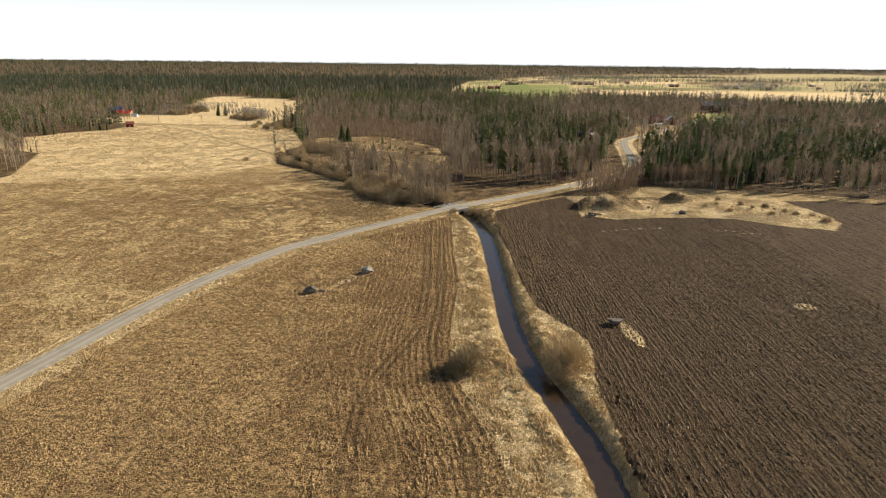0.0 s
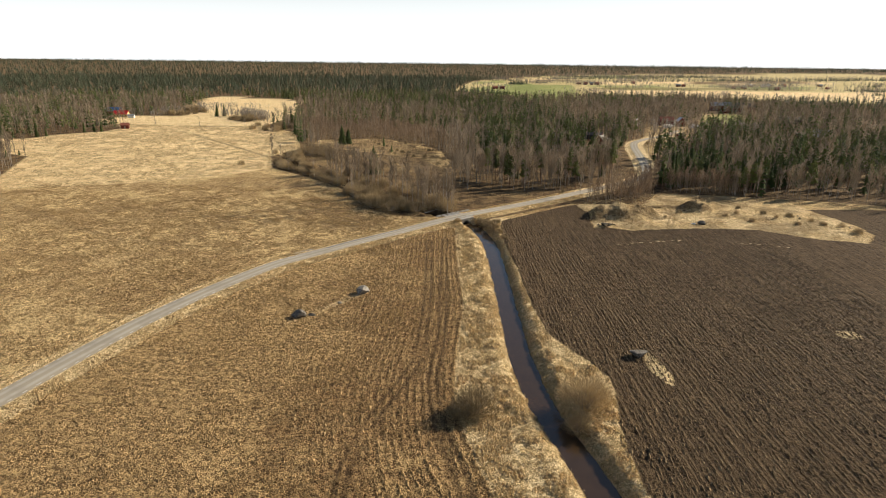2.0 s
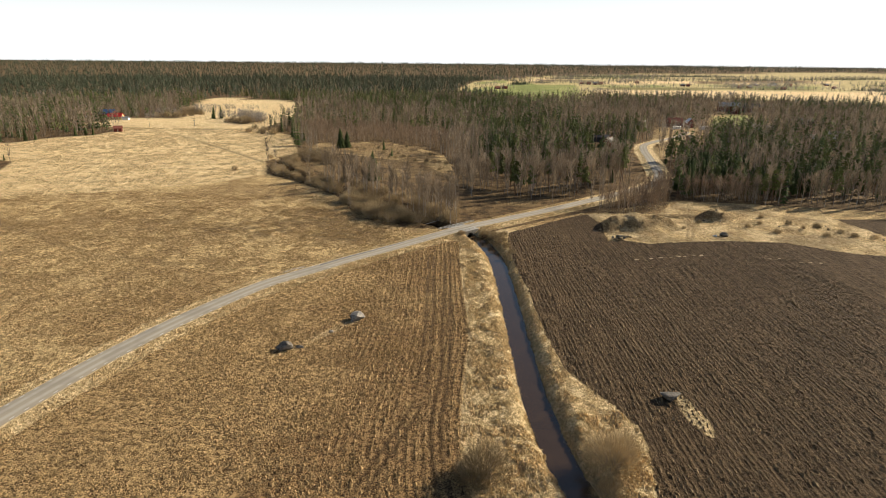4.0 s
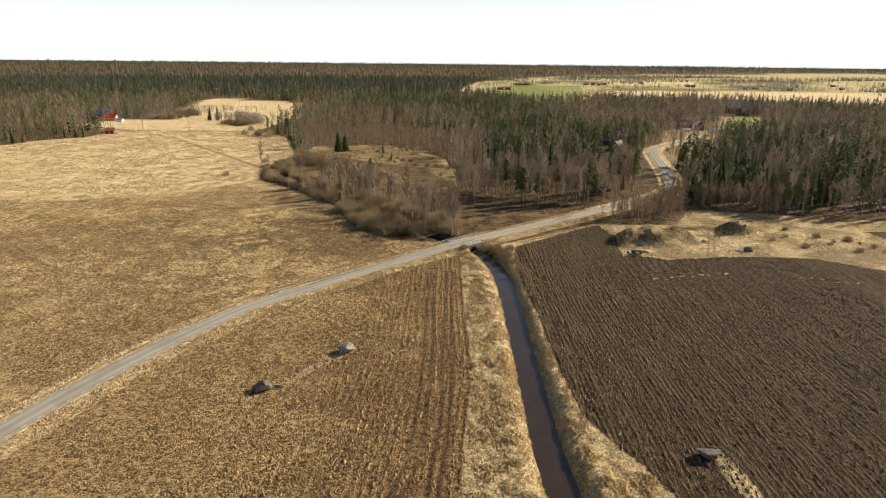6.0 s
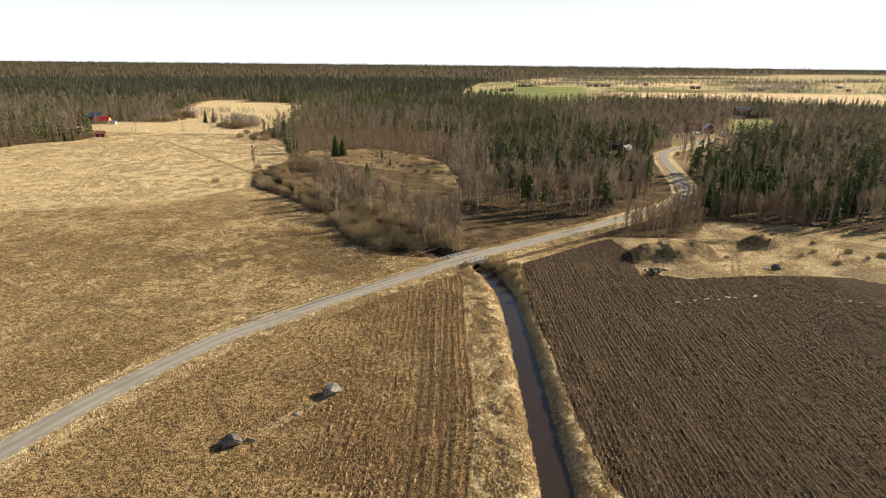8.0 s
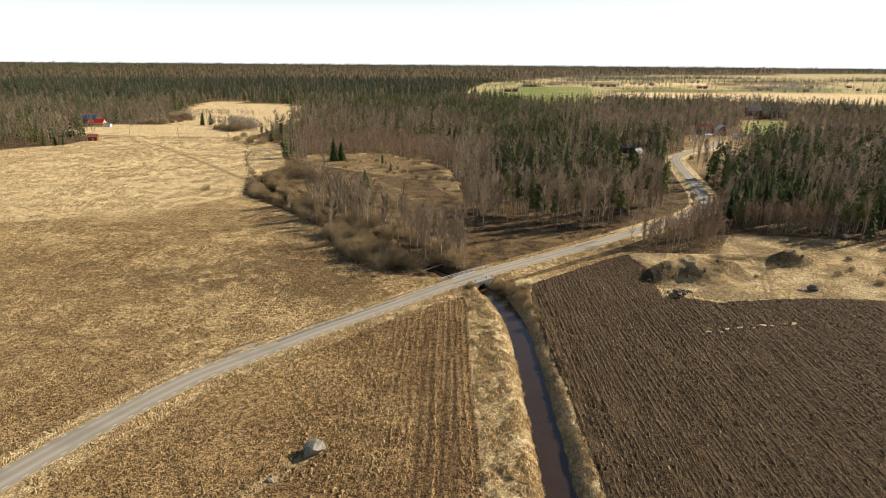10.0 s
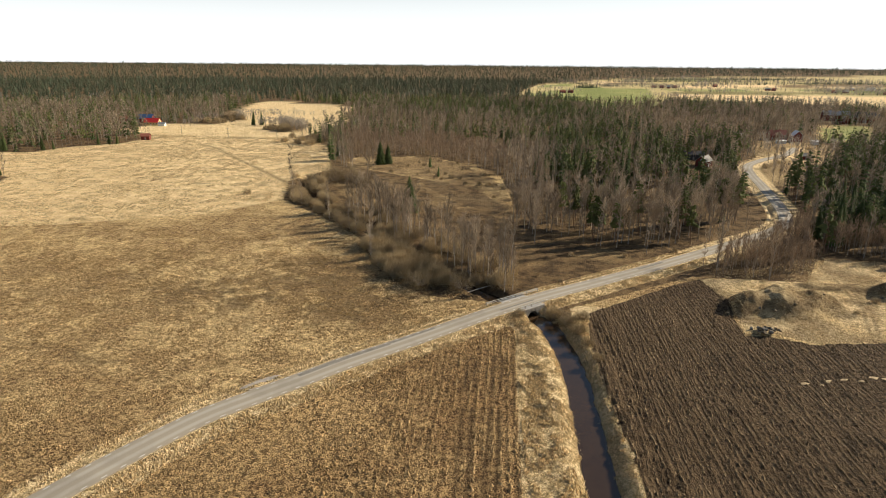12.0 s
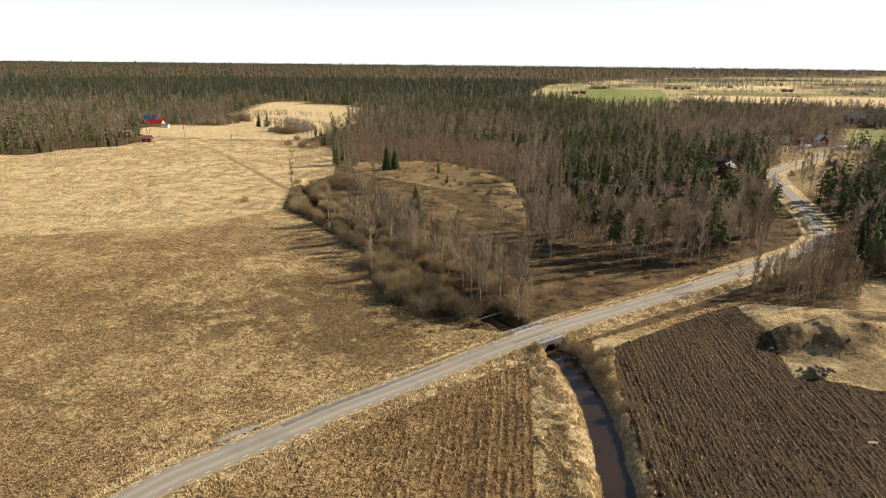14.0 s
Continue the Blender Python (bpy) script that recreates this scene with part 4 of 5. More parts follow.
set_down(SHRUB, [(4.8, 98.0, 1.15), (3.2, 96.6, 0.8), (25.0, 100.5, 1.25), (23.2, 95, 0.8), (27.2, 103.5, 0.9), (139, 248, 0.45), (152, 224, 0.5), (146, 236, 0.4), (120, 240, 0.35), (12.5, 226, 0.7), (14.5, 221, 0.55), (9.5, 231, 0.7), (16, 229, 0.5), (16, 215, 0.45),
                 (0.8, 228.5, 0.4), (129, 250, 0.4), (17.5, 208, 0.35)], rng, 0.95, 1.05)

# ---------------------------------------------------------------- woodland, joined


def forest(name, label, kinds, x, y, rng, mats, z=None):
    """Many trees in one mesh. kinds: per tree, the index of a pattern; a pattern is a list of (triangles, material index)."""
    z = height(x, y) if z is None else z
    tri, idx, tone = [], [], []
    pats, which, size = kinds
    for k, pat in enumerate(pats):
        sel = np.where(which == k)[0]
        if not len(sel):
            continue
        a = rng.uniform(0, 2 * np.pi, len(sel))
        own = rng.random(len(sel))
        c, s_ = np.cos(a), np.sin(a)
        for t, mi in pat:
            v = t.reshape(-1, 3)
            sc = size[sel][:, None]
            X = (v[None, :, 0] * c[:, None] - v[None, :, 1] * s_[:, None]) * sc + x[sel][:, None]
            Y = (v[None, :, 0] * s_[:, None] + v[None, :, 1] * c[:, None]) * sc + y[sel][:, None]
            Z = v[None, :, 2] * sc + z[sel][:, None]
            tri.append(np.stack([X, Y, Z], -1).reshape(-1, 3, 3))
            idx.append(np.full(len(tri[-1]), mi))
            tone.append(np.repeat(own, len(t)))
    ob = new(name, mesh_from(name, np.concatenate(tri), mats, np.concatenate(idx), np.concatenate(tone)))
    return tagged(ob, label, "woodland", kind="stuff")


WOOD_MATS = [M_BARK, M_TWIG, M_NEEDLE, M_PBARK, M_PINE, M_BIRCH]


def bare_pat(h, spread, limbs, twigs, width, bark=0, **k):
    t, c = bare_tree(rng, h, spread, limbs, twigs, width, **k)
    return [(t, bark), (c, 1)]


def spruce_pat(h, spread, layers, per):
    t, c = spruce(rng, h, spread, layers, per)
    return [(t[:8], 0), (c, 2)]


def pine_pat(h, spread, clumps, per, size, low=0.42):
    t, c = pine(rng, h, spread, clumps, per, size, low, limbs=False)
    return [(t[:16], 3), (c, 4)]


rng = np.random.default_rng(5)
MID = ([bare_pat(h, sp, 15, 135, 0.15, limb_sides=0, sides=3, trunk_r=0.11, bark=b) for h, sp, b in ((16, 2.3, 0), (14, 2.6, 0), (17.5, 2.2, 0), (15, 1.9, 5), (12, 2.8, 0), (16, 1.8, 5))]
       + [spruce_pat(h, 2.6, 11, 5) for h in (17, 14, 20)] + [pine_pat(h, 2.6, 20, 6, 1.35) for h in (17, 15, 18.5)])
FAR = ([bare_pat(h, sp, 9, 72, 0.29, limb_sides=0, sides=3, trunk_r=0.10) for h, sp in ((14, 2.6), (12, 3.4), (16.5, 2.4))]
       + [spruce_pat(h, 2.7, 6, 4) for h in (16, 13, 18.5)] + [pine_pat(h, 2.5, 9, 5, 1.8, 0.25) for h in (15, 13)])
VFAR = ([bare_pat(h, 4.0, 6, 24, 0.7, limb_sides=0, sides=3, trunk_r=0.12) for h in (11, 13)]
        + [spruce_pat(h, 3.4, 4, 3) for h in (14, 18)] + [pine_pat(h, 3.0, 5, 4, 2.8, 0.15) for h in (14, 16)])
ROUND = ([bare_pat(h, 5.6, 12, 80, 0.6, limb_sides=0, sides=3, trunk_r=0.14, low=0.15) for h in (10, 12, 9)]
         + [spruce_pat(h, 2.9, 6, 4) for h in (15, 13, 17)])


def woods(r0, r1, gap, pats, nb, ns, npine, name, label, extra=(), mats=None):
    """Trees in a wide sector ahead, outside the openings, with conifers in stands."""
    az = np.radians(50)
    n = int((r1 ** 2 - r0 ** 2) * az / gap ** 2)
    r = np.sqrt(rng.uniform(r0 ** 2, r1 ** 2, n))
    t = rng.uniform(-az, az, n)
    x, y = r * np.sin(t), r * np.cos(t)
    ok = np.ones(n, bool)
    for poly in OPEN + list(extra):
        ok &= ~inside(x, y, poly)
    x, y = x[ok], y[ok]
    ok = (np.abs(distance(x, y, ROAD)[0]) > 7)
    x, y = x[ok], y[ok]
    stand = 0.25 * lumps(x, y, 90, 31) + 0.35 * lumps(x, y, 34, 32) + 0.4 * lumps(x, y, 12, 33)
    left_belt = np.exp(-((y - 0.25 * x - 1330) / 260.0) ** 2) * (x < -60)
    conifer = stand + 0.7 * left_belt + 0.85 * ramp(np.hypot(x, y), 850, 1700) + 0.5 * ramp(np.hypot(x, y), 2000, 2300) + 0.02 * ((x < -200) & (y < 1000)) - 0.10 * (y < 700) + 0.20 * ((x > 5) & (x < 150) & (y < 760)) + 0.22 * ((x > -170) & (x < 120) & (y > 540)) + 0.08 * ((x > 180) & (y < 560)) - 0.25 * ((x > 100) & (x < 420) & (y > 640) & (y < 980))
    conifer = np.where((x < -2) & (y < 450), -1.0, conifer)
    u = rng.random(len(x))
    which = np.where(conifer + 0.8 * (u - 0.5) > 0.15, np.where(rng.random(len(x)) < 0.55 - 0.25 * left_belt, nb + rng.integers(0, ns, len(x)), nb + ns + rng.integers(0, npine, len(x))), rng.integers(0, nb, len(x)))
    size = rng.uniform(0.62, 1.12, len(x)) * (1 + 0.2 * lumps(x, y, 45, 41)) * np.where(which >= nb, 1.06, 1.0)
    return forest(name, label, (pats, which, size), x, y, rng, mats or WOOD_MATS)


# distant woods and tree groups, with haze put into needle and twig colour
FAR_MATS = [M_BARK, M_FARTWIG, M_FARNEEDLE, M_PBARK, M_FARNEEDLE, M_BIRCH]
OPEN_LANE = [(90, 318), (104, 335), (120, 400), (135, 450), (120, 455), (108, 410), (98, 370), (88, 342)]
COTTAGE_YARD = [(88, 425), (104, 430), (120, 470), (120, 492), (98, 484)]
BUILT = [OPEN_LANE, COTTAGE_YARD, THICKET, EDGE_B, EDGE_C, LEFT_F, THICKET_D, PLANT_C]
# shrubby young growth between the clearing and the meadow
GLADE = [(-125, 420), (-112, 345), (-60, 372), (-84, 400), (-100, 432)]
YOUNG = [(-143, 517), (-112, 470), (-62, 482), (-30, 452), (-8, 440), (-10, 520), (-90, 610), (-182, 610)]
woods(270, 560, 5.3, MID, 6, 3, 3, "mixed_woodland", "mixed wood of leafless birches, pines and spruces", BUILT + [YOUNG, GLADE])
woods(560, 1050, 7.0, FAR, 3, 3, 2, "mixed_woodland", "grey leafless wood with dark conifer stands")
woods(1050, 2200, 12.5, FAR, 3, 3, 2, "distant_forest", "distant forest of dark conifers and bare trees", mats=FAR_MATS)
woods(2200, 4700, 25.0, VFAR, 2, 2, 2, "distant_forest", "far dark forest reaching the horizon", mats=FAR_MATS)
yp = np.array(scatter(YOUNG, 3.4, rng, 0.85))
SCRUB = [bare_pat(h, sp, 12, 100, 0.16, limb_sides=0, sides=3, trunk_r=0.06, low=0.05) for h, sp in ((6, 2.6), (7.5, 2.2), (5, 3.0), (9, 2.4))]
forest("young_growth", "low leafless young growth in reddish brown", (SCRUB, rng.integers(0, 4, len(yp)), rng.uniform(0.55, 1.1, len(yp))), yp[:, 0], yp[:, 1], rng, [M_BARK, M_TWIG_RED] + WOOD_MATS[2:])
# hedges and tree groups in the open land
FARMS = ((95, 1420, 0), (78, 1412, 0), (350, 1745, 0), (365, 1735, 1), (335, 1770, 0), (385, 1760, 0), (590, 1690, 1), (600, 1680, 0), (520, 1880, 0), (820, 1770, 1), (850, 1755, 2), (880, 1790, 2), (910, 1760, 0), (780, 1540, 0), (1050, 1830, 1), (960, 1640, 0), (700, 1600, 0), (730, 1610, 1))
groups = []
for cx, cy, rx, ry, n, con, sz in ((-250, 650, 8, 4, 14, 0, 0.55), (-232, 645, 8, 5, 18, 0, 0.6), (-214, 625, 10, 7, 26, 0, 0.75), (-200, 612, 7, 7, 18, 0, 0.7), (-330, 690, 22, 6, 26, 0, 0.55), (-300, 700, 14, 8, 20, 0, 0.7), (-345, 655, 20, 6, 14, 0, 0.5),
                                 (-285, 760, 40, 8, 30, 0, 0.5), (-320, 628, 6, 5, 5, 0, 0.5), (170, 470, 14, 20, 5, 0, 0.6), (225, 560, 20, 14, 8, 0, 0.7), (262, 560, 12, 20, 12, 0, 0.7),
                                 (150, 1690, 22, 16, 34, 1, 0.95), (215, 1720, 36, 12, 30, 0, 0.8), (345, 1760, 50, 18, 46, 0, 0.8), (430, 1500, 12, 6, 6, 0, 0.7), (690, 1590, 60, 22, 60, 0, 0.85), (790, 1560, 40, 16, 40, 0, 0.8), (330, 2080, 60, 18, 50, 0, 0.9),
                                 (900, 1320, 60, 16, 40, 0.5, 0.9), (1000, 1500, 90, 30, 80, 0.7, 1.0), (500, 1950, 40, 12, 30, 0.4, 0.9), (270, 1330, 40, 14, 26, 0, 0.6), (620, 2300, 160, 30, 140, 0.5, 1.0), (1000, 2200, 220, 50, 200, 0.6, 1.0), (1400, 2300, 220, 60, 200, 0.7, 1.0),
                                 (60, 1560, 30, 8, 16, 0, 0.7), (420, 1570, 120, 5, 50, 0.1, 0.7), (760, 1500, 160, 6, 70, 0.2, 0.75), (240, 1830, 90, 8, 60, 0.3, 0.9), (480, 1830, 110, 7, 60, 0.2, 0.8), (900, 1850, 160, 9, 90, 0.3, 0.9), (650, 2080, 160, 10, 90, 0.4, 0.95),
                                 (1150, 1420, 160, 14, 110, 0.5, 0.95), (380, 2230, 120, 12, 90, 0.5, 1.0), (150, 2000, 60, 10, 50, 0.5, 0.95), (860, 2500, 240, 40, 240, 0.7, 1.05), (1500, 1950, 200, 40, 180, 0.6, 1.0), (500, 2450, 160, 30, 150, 0.7, 1.0), (1800, 2350, 240, 60, 220, 0.7, 1.0), (200, 600, 30, 8, 12, 0.1, 0.6), (212, 585, 14, 6, 6, 0, 0.55), (180, 560, 10, 18, 8, 0.1, 0.6), (350, 790, 40, 8, 16, 0.1, 0.7), (560, 2050, 30, 8, 16, 0.1, 0.9), (820, 1700, 60, 14, 40, 0.1, 0.8), (1250, 1800, 120, 30, 110, 0.4, 0.9)):
    for _ in range(int(n * 1.6)):
        q = rng.normal(0, 0.55, 2)
        groups.append((cx + q[0] * rx, cy + q[1] * ry, 3 + rng.integers(0, 3) if rng.random() < con else rng.integers(0, 3), sz * rng.uniform(0.7, 1.15)))
for fx_, fy_, _ in FARMS:
    for _ in range(12):
        q = rng.normal(0, 16, 2)
        if abs(q[0]) + abs(q[1]) > 9:
            groups.append((fx_ + q[0], fy_ + 4 + q[1] * 0.6, 3 if rng.random() < 0.15 else rng.integers(0, 3), rng.uniform(0.45, 0.85)))
groups = np.array(groups)
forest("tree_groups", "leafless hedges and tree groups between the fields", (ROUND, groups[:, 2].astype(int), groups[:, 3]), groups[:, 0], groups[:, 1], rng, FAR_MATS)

# ---------------------------------------------------------------- grass


def tufts(name, label, x, y, rng, tall, wide, blades, mat):
    """Clumps of dead grass blades."""
    z = terrain(x, y)[0]
    n = len(x)
    base = np.repeat(np.stack([x, y, z - 0.03], -1), blades, 0) + rng.normal(0, wide * 0.4, (n * blades, 3)) * (1, 1, 0)
    way = rng.normal(0, 0.75, (n * blades, 3)) + (-0.15, -0.1, 0.9)
    way[:, 2] = np.abs(way[:, 2])
    way /= np.linalg.norm(way, axis=1)[:, None]
    t = slivers(base, way, rng.uniform(0.5, 1.1, n * blades) * tall, np.full(n * blades, wide * 0.42), rng)
    return tagged(new(name, mesh_from(name, t, [mat])), label, "grass", kind="stuff")


n = 190000
x, y = rng.uniform(-100, 60, n), rng.uniform(52, 290, n)
dr_, _ = distance(x, y, ROAD)
ds_, _ = distance(x, y, STREAM)
db_, _ = distance(x, y, BANK_L)
bank = (np.abs(ds_) > 2.1) & (y < 230) & ((db_ > 0.2) & (ds_ < 0) | (ds_ > 0) & (ds_ < 16)) & ~inside(x, y, PLOUGH) & (np.abs(dr_) > 3.2)
verge = (np.abs(dr_ + 5.0) > 0.7) & (np.abs(dr_) > 3.0) & (np.abs(dr_) < 6.6) & (np.abs(ds_) > 4)
ok = (bank | verge) & (lumps(x, y, 2.2, 51) > -0.6)
tufts("dry_grass", "pale dead grass on ditch banks and verges", x[ok], y[ok], rng, 0.5, 0.3, 5, M_GRASS)
n = 13000
x, y = rng.uniform(50, 160, n), rng.uniform(205, 292, n)
ok = ~inside(x, y, PLOUGH) & inside(x, y, [(52, 222), (52, 266), (100, 292), (156, 284), (162, 232), (150, 208)]) & (lumps(x, y, 5, 52) > -0.1)
tufts("dry_grass", "pale dead grass round the earth mounds", x[ok], y[ok], rng, 0.45, 0.35, 4, M_GRASS)
n = 110000
x, y = rng.uniform(-185, 10, n), 50 + 215 * rng.random(n) ** 1.15
dr_, _ = distance(x, y, ROAD)
db_, _ = distance(x, y, BANK_L)
ok = (np.abs(dr_) > 6.5) & (db_ < 0) & (lumps(x, y, 2.4, 53) + 0.6 * lumps(x, y, 9, 54) > -0.1) & ~inside(x, y, THICKET) & ((db_ < -17 - 8 * lumps(x, y, 14, 55)) | (rng.random(n) < 0.25))
tufts("stubble", "brown dead stubble and weeds on the field", x[ok], y[ok], rng, 0.48, 0.36, 4, M_STRAW)



def clumps(name, label, x, y, rng, length, width, tall, mat, category, turn=None, sides=5, rough=True):
    """Low uneven heaps of grass or soil standing on the land, each of its own tone."""
    n = len(x)
    z = terrain(x, y, rough)[0] - 0.06
    turn = rng.uniform(0, np.pi, n) if turn is None else turn
    sc = rng.uniform(0.6, 1.35, n)
    a_ = (np.arange(sides)[None] + rng.uniform(-0.3, 0.3, (n, sides))) * 2 * np.pi / sides
    rad = rng.uniform(0.7, 1.3, (n, sides)) * sc[:, None] * 0.5
    lx, ly = np.cos(a_) * rad * length, np.sin(a_) * rad * width
    c, s_ = np.cos(turn)[:, None], np.sin(turn)[:, None]
    rim = np.stack([x[:, None] + lx * c - ly * s_, y[:, None] + lx * s_ + ly * c, np.repeat(z[:, None], sides, 1)], -1)
    top = np.stack([x + rng.normal(0, 0.12, n) * width, y + rng.normal(0, 0.12, n) * width, z + 0.06 + tall * sc * rng.uniform(0.6, 1.3, n)], -1)
    t = np.stack([np.repeat(top[:, None], sides, 1), rim, np.roll(rim, -1, 1)], 2).reshape(-1, 3, 3)
    return tagged(new(name, mesh_from(name, t, [mat], tone=np.repeat(rng.random(n), sides))), label, category, kind="stuff")


def off_ruts(x, y):
    """Clear of the wheel ruts, each side of their lines."""
    ok = np.ones(len(x), bool)
    for line in RUTS:
        ok &= np.abs(np.abs(distance_near(x, y, line)[0]) - 0.85) > 0.5
    return ok


rng = np.random.default_rng(77)
# ridges of the stubble rows beside the ditch bank
line = BANK_L
way_ = np.gradient(line, axis=0)
way_ /= np.linalg.norm(way_, axis=1)[:, None]
arc = np.concatenate([[0], np.cumsum(np.hypot(*np.diff(line, axis=0).T))])
px_, py_, pt_ = [], [], []
for k in range(30):
    q = np.arange(arc[0] + 40, arc[-1] - 6, 0.72)
    q = q + rng.uniform(-0.3, 0.3, len(q))
    off = 0.36 + 1.45 * k + rng.normal(0, 0.12, len(q)) + 0.35 * lumps(q, q * 0 + k * 3.0, 9, 57)
    cx, cy = np.interp(q, arc, line[:, 0]), np.interp(q, arc, line[:, 1])
    tx, ty = np.interp(q, arc, way_[:, 0]), np.interp(q, arc, way_[:, 1])
    x, y = cx - ty * off, cy + tx * off
    ok = (rng.random(len(q)) < 0.97 - 0.022 * k) & (lumps(x, y, 9, 58) > -0.75 + 0.03 * k)
    px_.append(x[ok]), py_.append(y[ok]), pt_.append(np.arctan2(ty, tx)[ok])
x, y, t = np.concatenate(px_), np.concatenate(py_), np.concatenate(pt_)
ok = (distance(x, y, ROAD)[0] > 7) & (y > 48) & off_ruts(x, y)
clumps("stubble_ridges", "brown stubble ridges in rows beside the ditch bank", x[ok], y[ok], rng, 0.85, 0.6, 0.27, M_WEEDS, "stubble", t[ok] + rng.normal(0, 0.25, int(ok.sum())))
# weeds and tussocks over the rough fields
n = 190000
x, y = rng.uniform(-210, 8, n), 48 + 240 * rng.random(n) ** 1.1
dr_, _ = distance(x, y, ROAD)
db_, _ = distance(x, y, BANK_L)
ok = (np.abs(dr_) > 6.3) & (db_ < -0.5) & (lumps(x, y, 2.6, 59) + 0.7 * lumps(x, y, 8, 60) > 0.05) & ~inside(x, y, THICKET) & off_ruts(x, y)
clumps("weed_clumps", "clumps of brown dead weeds over the rough fields", x[ok], y[ok], rng, 0.62, 0.45, 0.19, M_WEEDS, "weeds", sides=4)
# straw left standing on the mown field
n = 90000
x, y = rng.uniform(-340, -100, n), rng.uniform(262, 560, n)
ok = inside(x, y, OPEN_LEFT) & ~inside(x, y, STUBBLE_W) & ~inside(x, y, THICKET) & (lumps(x, y, 4, 67) + 0.6 * lumps(x, y, 15, 68) > -0.15)
clumps("straw_clumps", "pale straw left standing on the mown field", x[ok], y[ok], rng, 1.0, 0.8, 0.22, M_TUSSOCK, "straw", sides=4)
# tussocks on the ditch banks and road verges
n = 360000
x, y = rng.uniform(-100, 60, n), rng.uniform(48, 290, n)
dr_, _ = distance(x, y, ROAD)
ds_, _ = distance(x, y, STREAM)
db_, _ = distance(x, y, BANK_L)
bank = (np.abs(ds_) > 2.3) & (y < 230) & ((db_ > 0.3) & (ds_ < 0) | (ds_ > 0) & (ds_ < 16)) & ~inside(x, y, PLOUGH) & (np.abs(dr_) > 3.4)
verge = (np.abs(dr_ + 5.0) > 0.8) & (np.abs(dr_) > 3.4) & (np.abs(dr_) < 6.8) & (np.abs(ds_) > 4)
ok = (bank | verge) & (lumps(x, y, 1.9, 69) + 0.5 * lumps(x, y, 6, 70) > -0.1)
clumps("tussocks", "pale dead grass tussocks on ditch banks and verges", x[ok], y[ok], rng, 0.7, 0.42, 0.26, M_TUSSOCK, "grass", sides=5)
# clods along the furrows
px_, py_ = [], []
for k in range(110):
    q = np.arange(40, 262, 0.8)
    q = q + rng.uniform(-0.35, 0.35, len(q))
    x = 0.25 + 0.98 * (k + 16) - 0.06 * q + rng.normal(0, 0.12, len(q))
    ok = rng.random(len(q)) < 0.86 - 0.0025 * k
    px_.append(x[ok]), py_.append(q[ok])
x, y = np.concatenate(px_), np.concatenate(py_)
ok = inside(x, y, PLOUGH) & (np.abs(distance(x, y, STREAM)[0]) > 4)
x, y = x[ok], y[ok]
clumps("plough_clods", "dark brown clods along the furrows of ploughed soil", x, y, rng, 1.15, 0.5, 0.19, M_CLOD, "soil", np.full(len(x), 1.63), sides=4)

# ---------------------------------------------------------------- built things


def part(name, bm, mat, parent, label=""):
    """Links a bmesh as one mesh under a thing or a part."""
    me = bpy.data.meshes.new(name)
    bmesh.ops.recalc_face_normals(bm, faces=bm.faces)
    bm.to_mesh(me)
    bm.free()
    me.materials.append(mat)
    ob = new(name, me)
    ob.parent = parent
    return tagged(ob, label)


def box(bm, x0, x1, y0, y1, z0, z1, m=None):
    v = [bm.verts.new((x, y, z)) for x in (x0, x1) for y in (y0, y1) for z in (z0, z1)]
    for f in ((0, 1, 3, 2), (4, 6, 7, 5), (0, 4, 5, 1), (2, 3, 7, 6), (0, 2, 6, 4), (1, 5, 7, 3)):
        bm.faces.new([v[i] for i in f])
    if m:
        bmesh.ops.transform(bm, matrix=m, verts=v)
    return v


def boxed(*a, bevel=0.0):
    bm = bmesh.new()
    box(bm, *a)
    if bevel:
        bmesh.ops.bevel(bm, geom=bm.edges[:], offset=bevel, segments=1, affect="EDGES")
    return bm


def boulder(name, label, x, y, size, mat, seed, squash=(1, 1, 1), sink=0.25, group="", turn=0):
    """A broken, angular stone resting in the ground."""
    r = np.random.default_rng(seed)
    bm = bmesh.new()
    bmesh.ops.create_icosphere(bm, subdivisions=3, radius=1.0)
    planes = [(Vector(r.normal(0, 1, 3)).normalized(), r.uniform(0.38, 0.72)) for _ in range(11)]
    for v in bm.verts:
        for nrm, dist in planes:
            over = v.co.dot(nrm) - dist
            if over > 0:
                v.co -= nrm * over * 0.93
        v.co *= 1 + 0.06 * noise.noise(v.co * 2.3 + Vector((seed, 0, 0)))
        v.co = Vector((v.co.x * size * squash[0], v.co.y * size * squash[1], v.co.z * size * squash[2]))
    me = bpy.data.meshes.new(name)
    bm.to_mesh(me)
    bm.free()
    me.materials.append(mat)
    ob = new(name, me)
    low = min(v.co.z for v in me.vertices)
    ob.matrix_basis = pose(x, y, float(height(x, y)[0]) - low * (1 - sink), 0, 0, turn)
    return tagged(ob, label, "rock", group)


boulder("boulder", "large pale angular boulder in the stubble field", -24.8, 153.4, 2.1, M_ROCK, 4, (1.2, 0.9, 0.85), group="field boulders")
boulder("boulder", "dark rugged boulder casting a long shadow in stubble", -38.0, 137.0, 1.9, M_DARKROCK, 7, (1.2, 0.9, 0.8), group="field boulders", turn=25)
boulder("boulder", "dark boulder with a tail of pale grass in ploughed soil", 41.0, 121.2, 1.9, M_DARKROCK, 12, (1.35, 1.0, 0.5), group="field boulders")
boulder("stone", "low pale stone beside the large boulders", -34.6, 138.6, 0.8, M_ROCK, 15, (1.7, 0.8, 0.45), group="field stones")
boulder("stone", "low brown stone in the stubble", -29.4, 146.8, 0.7, M_ROCK, 16, (1.2, 0.9, 0.6), group="field stones")
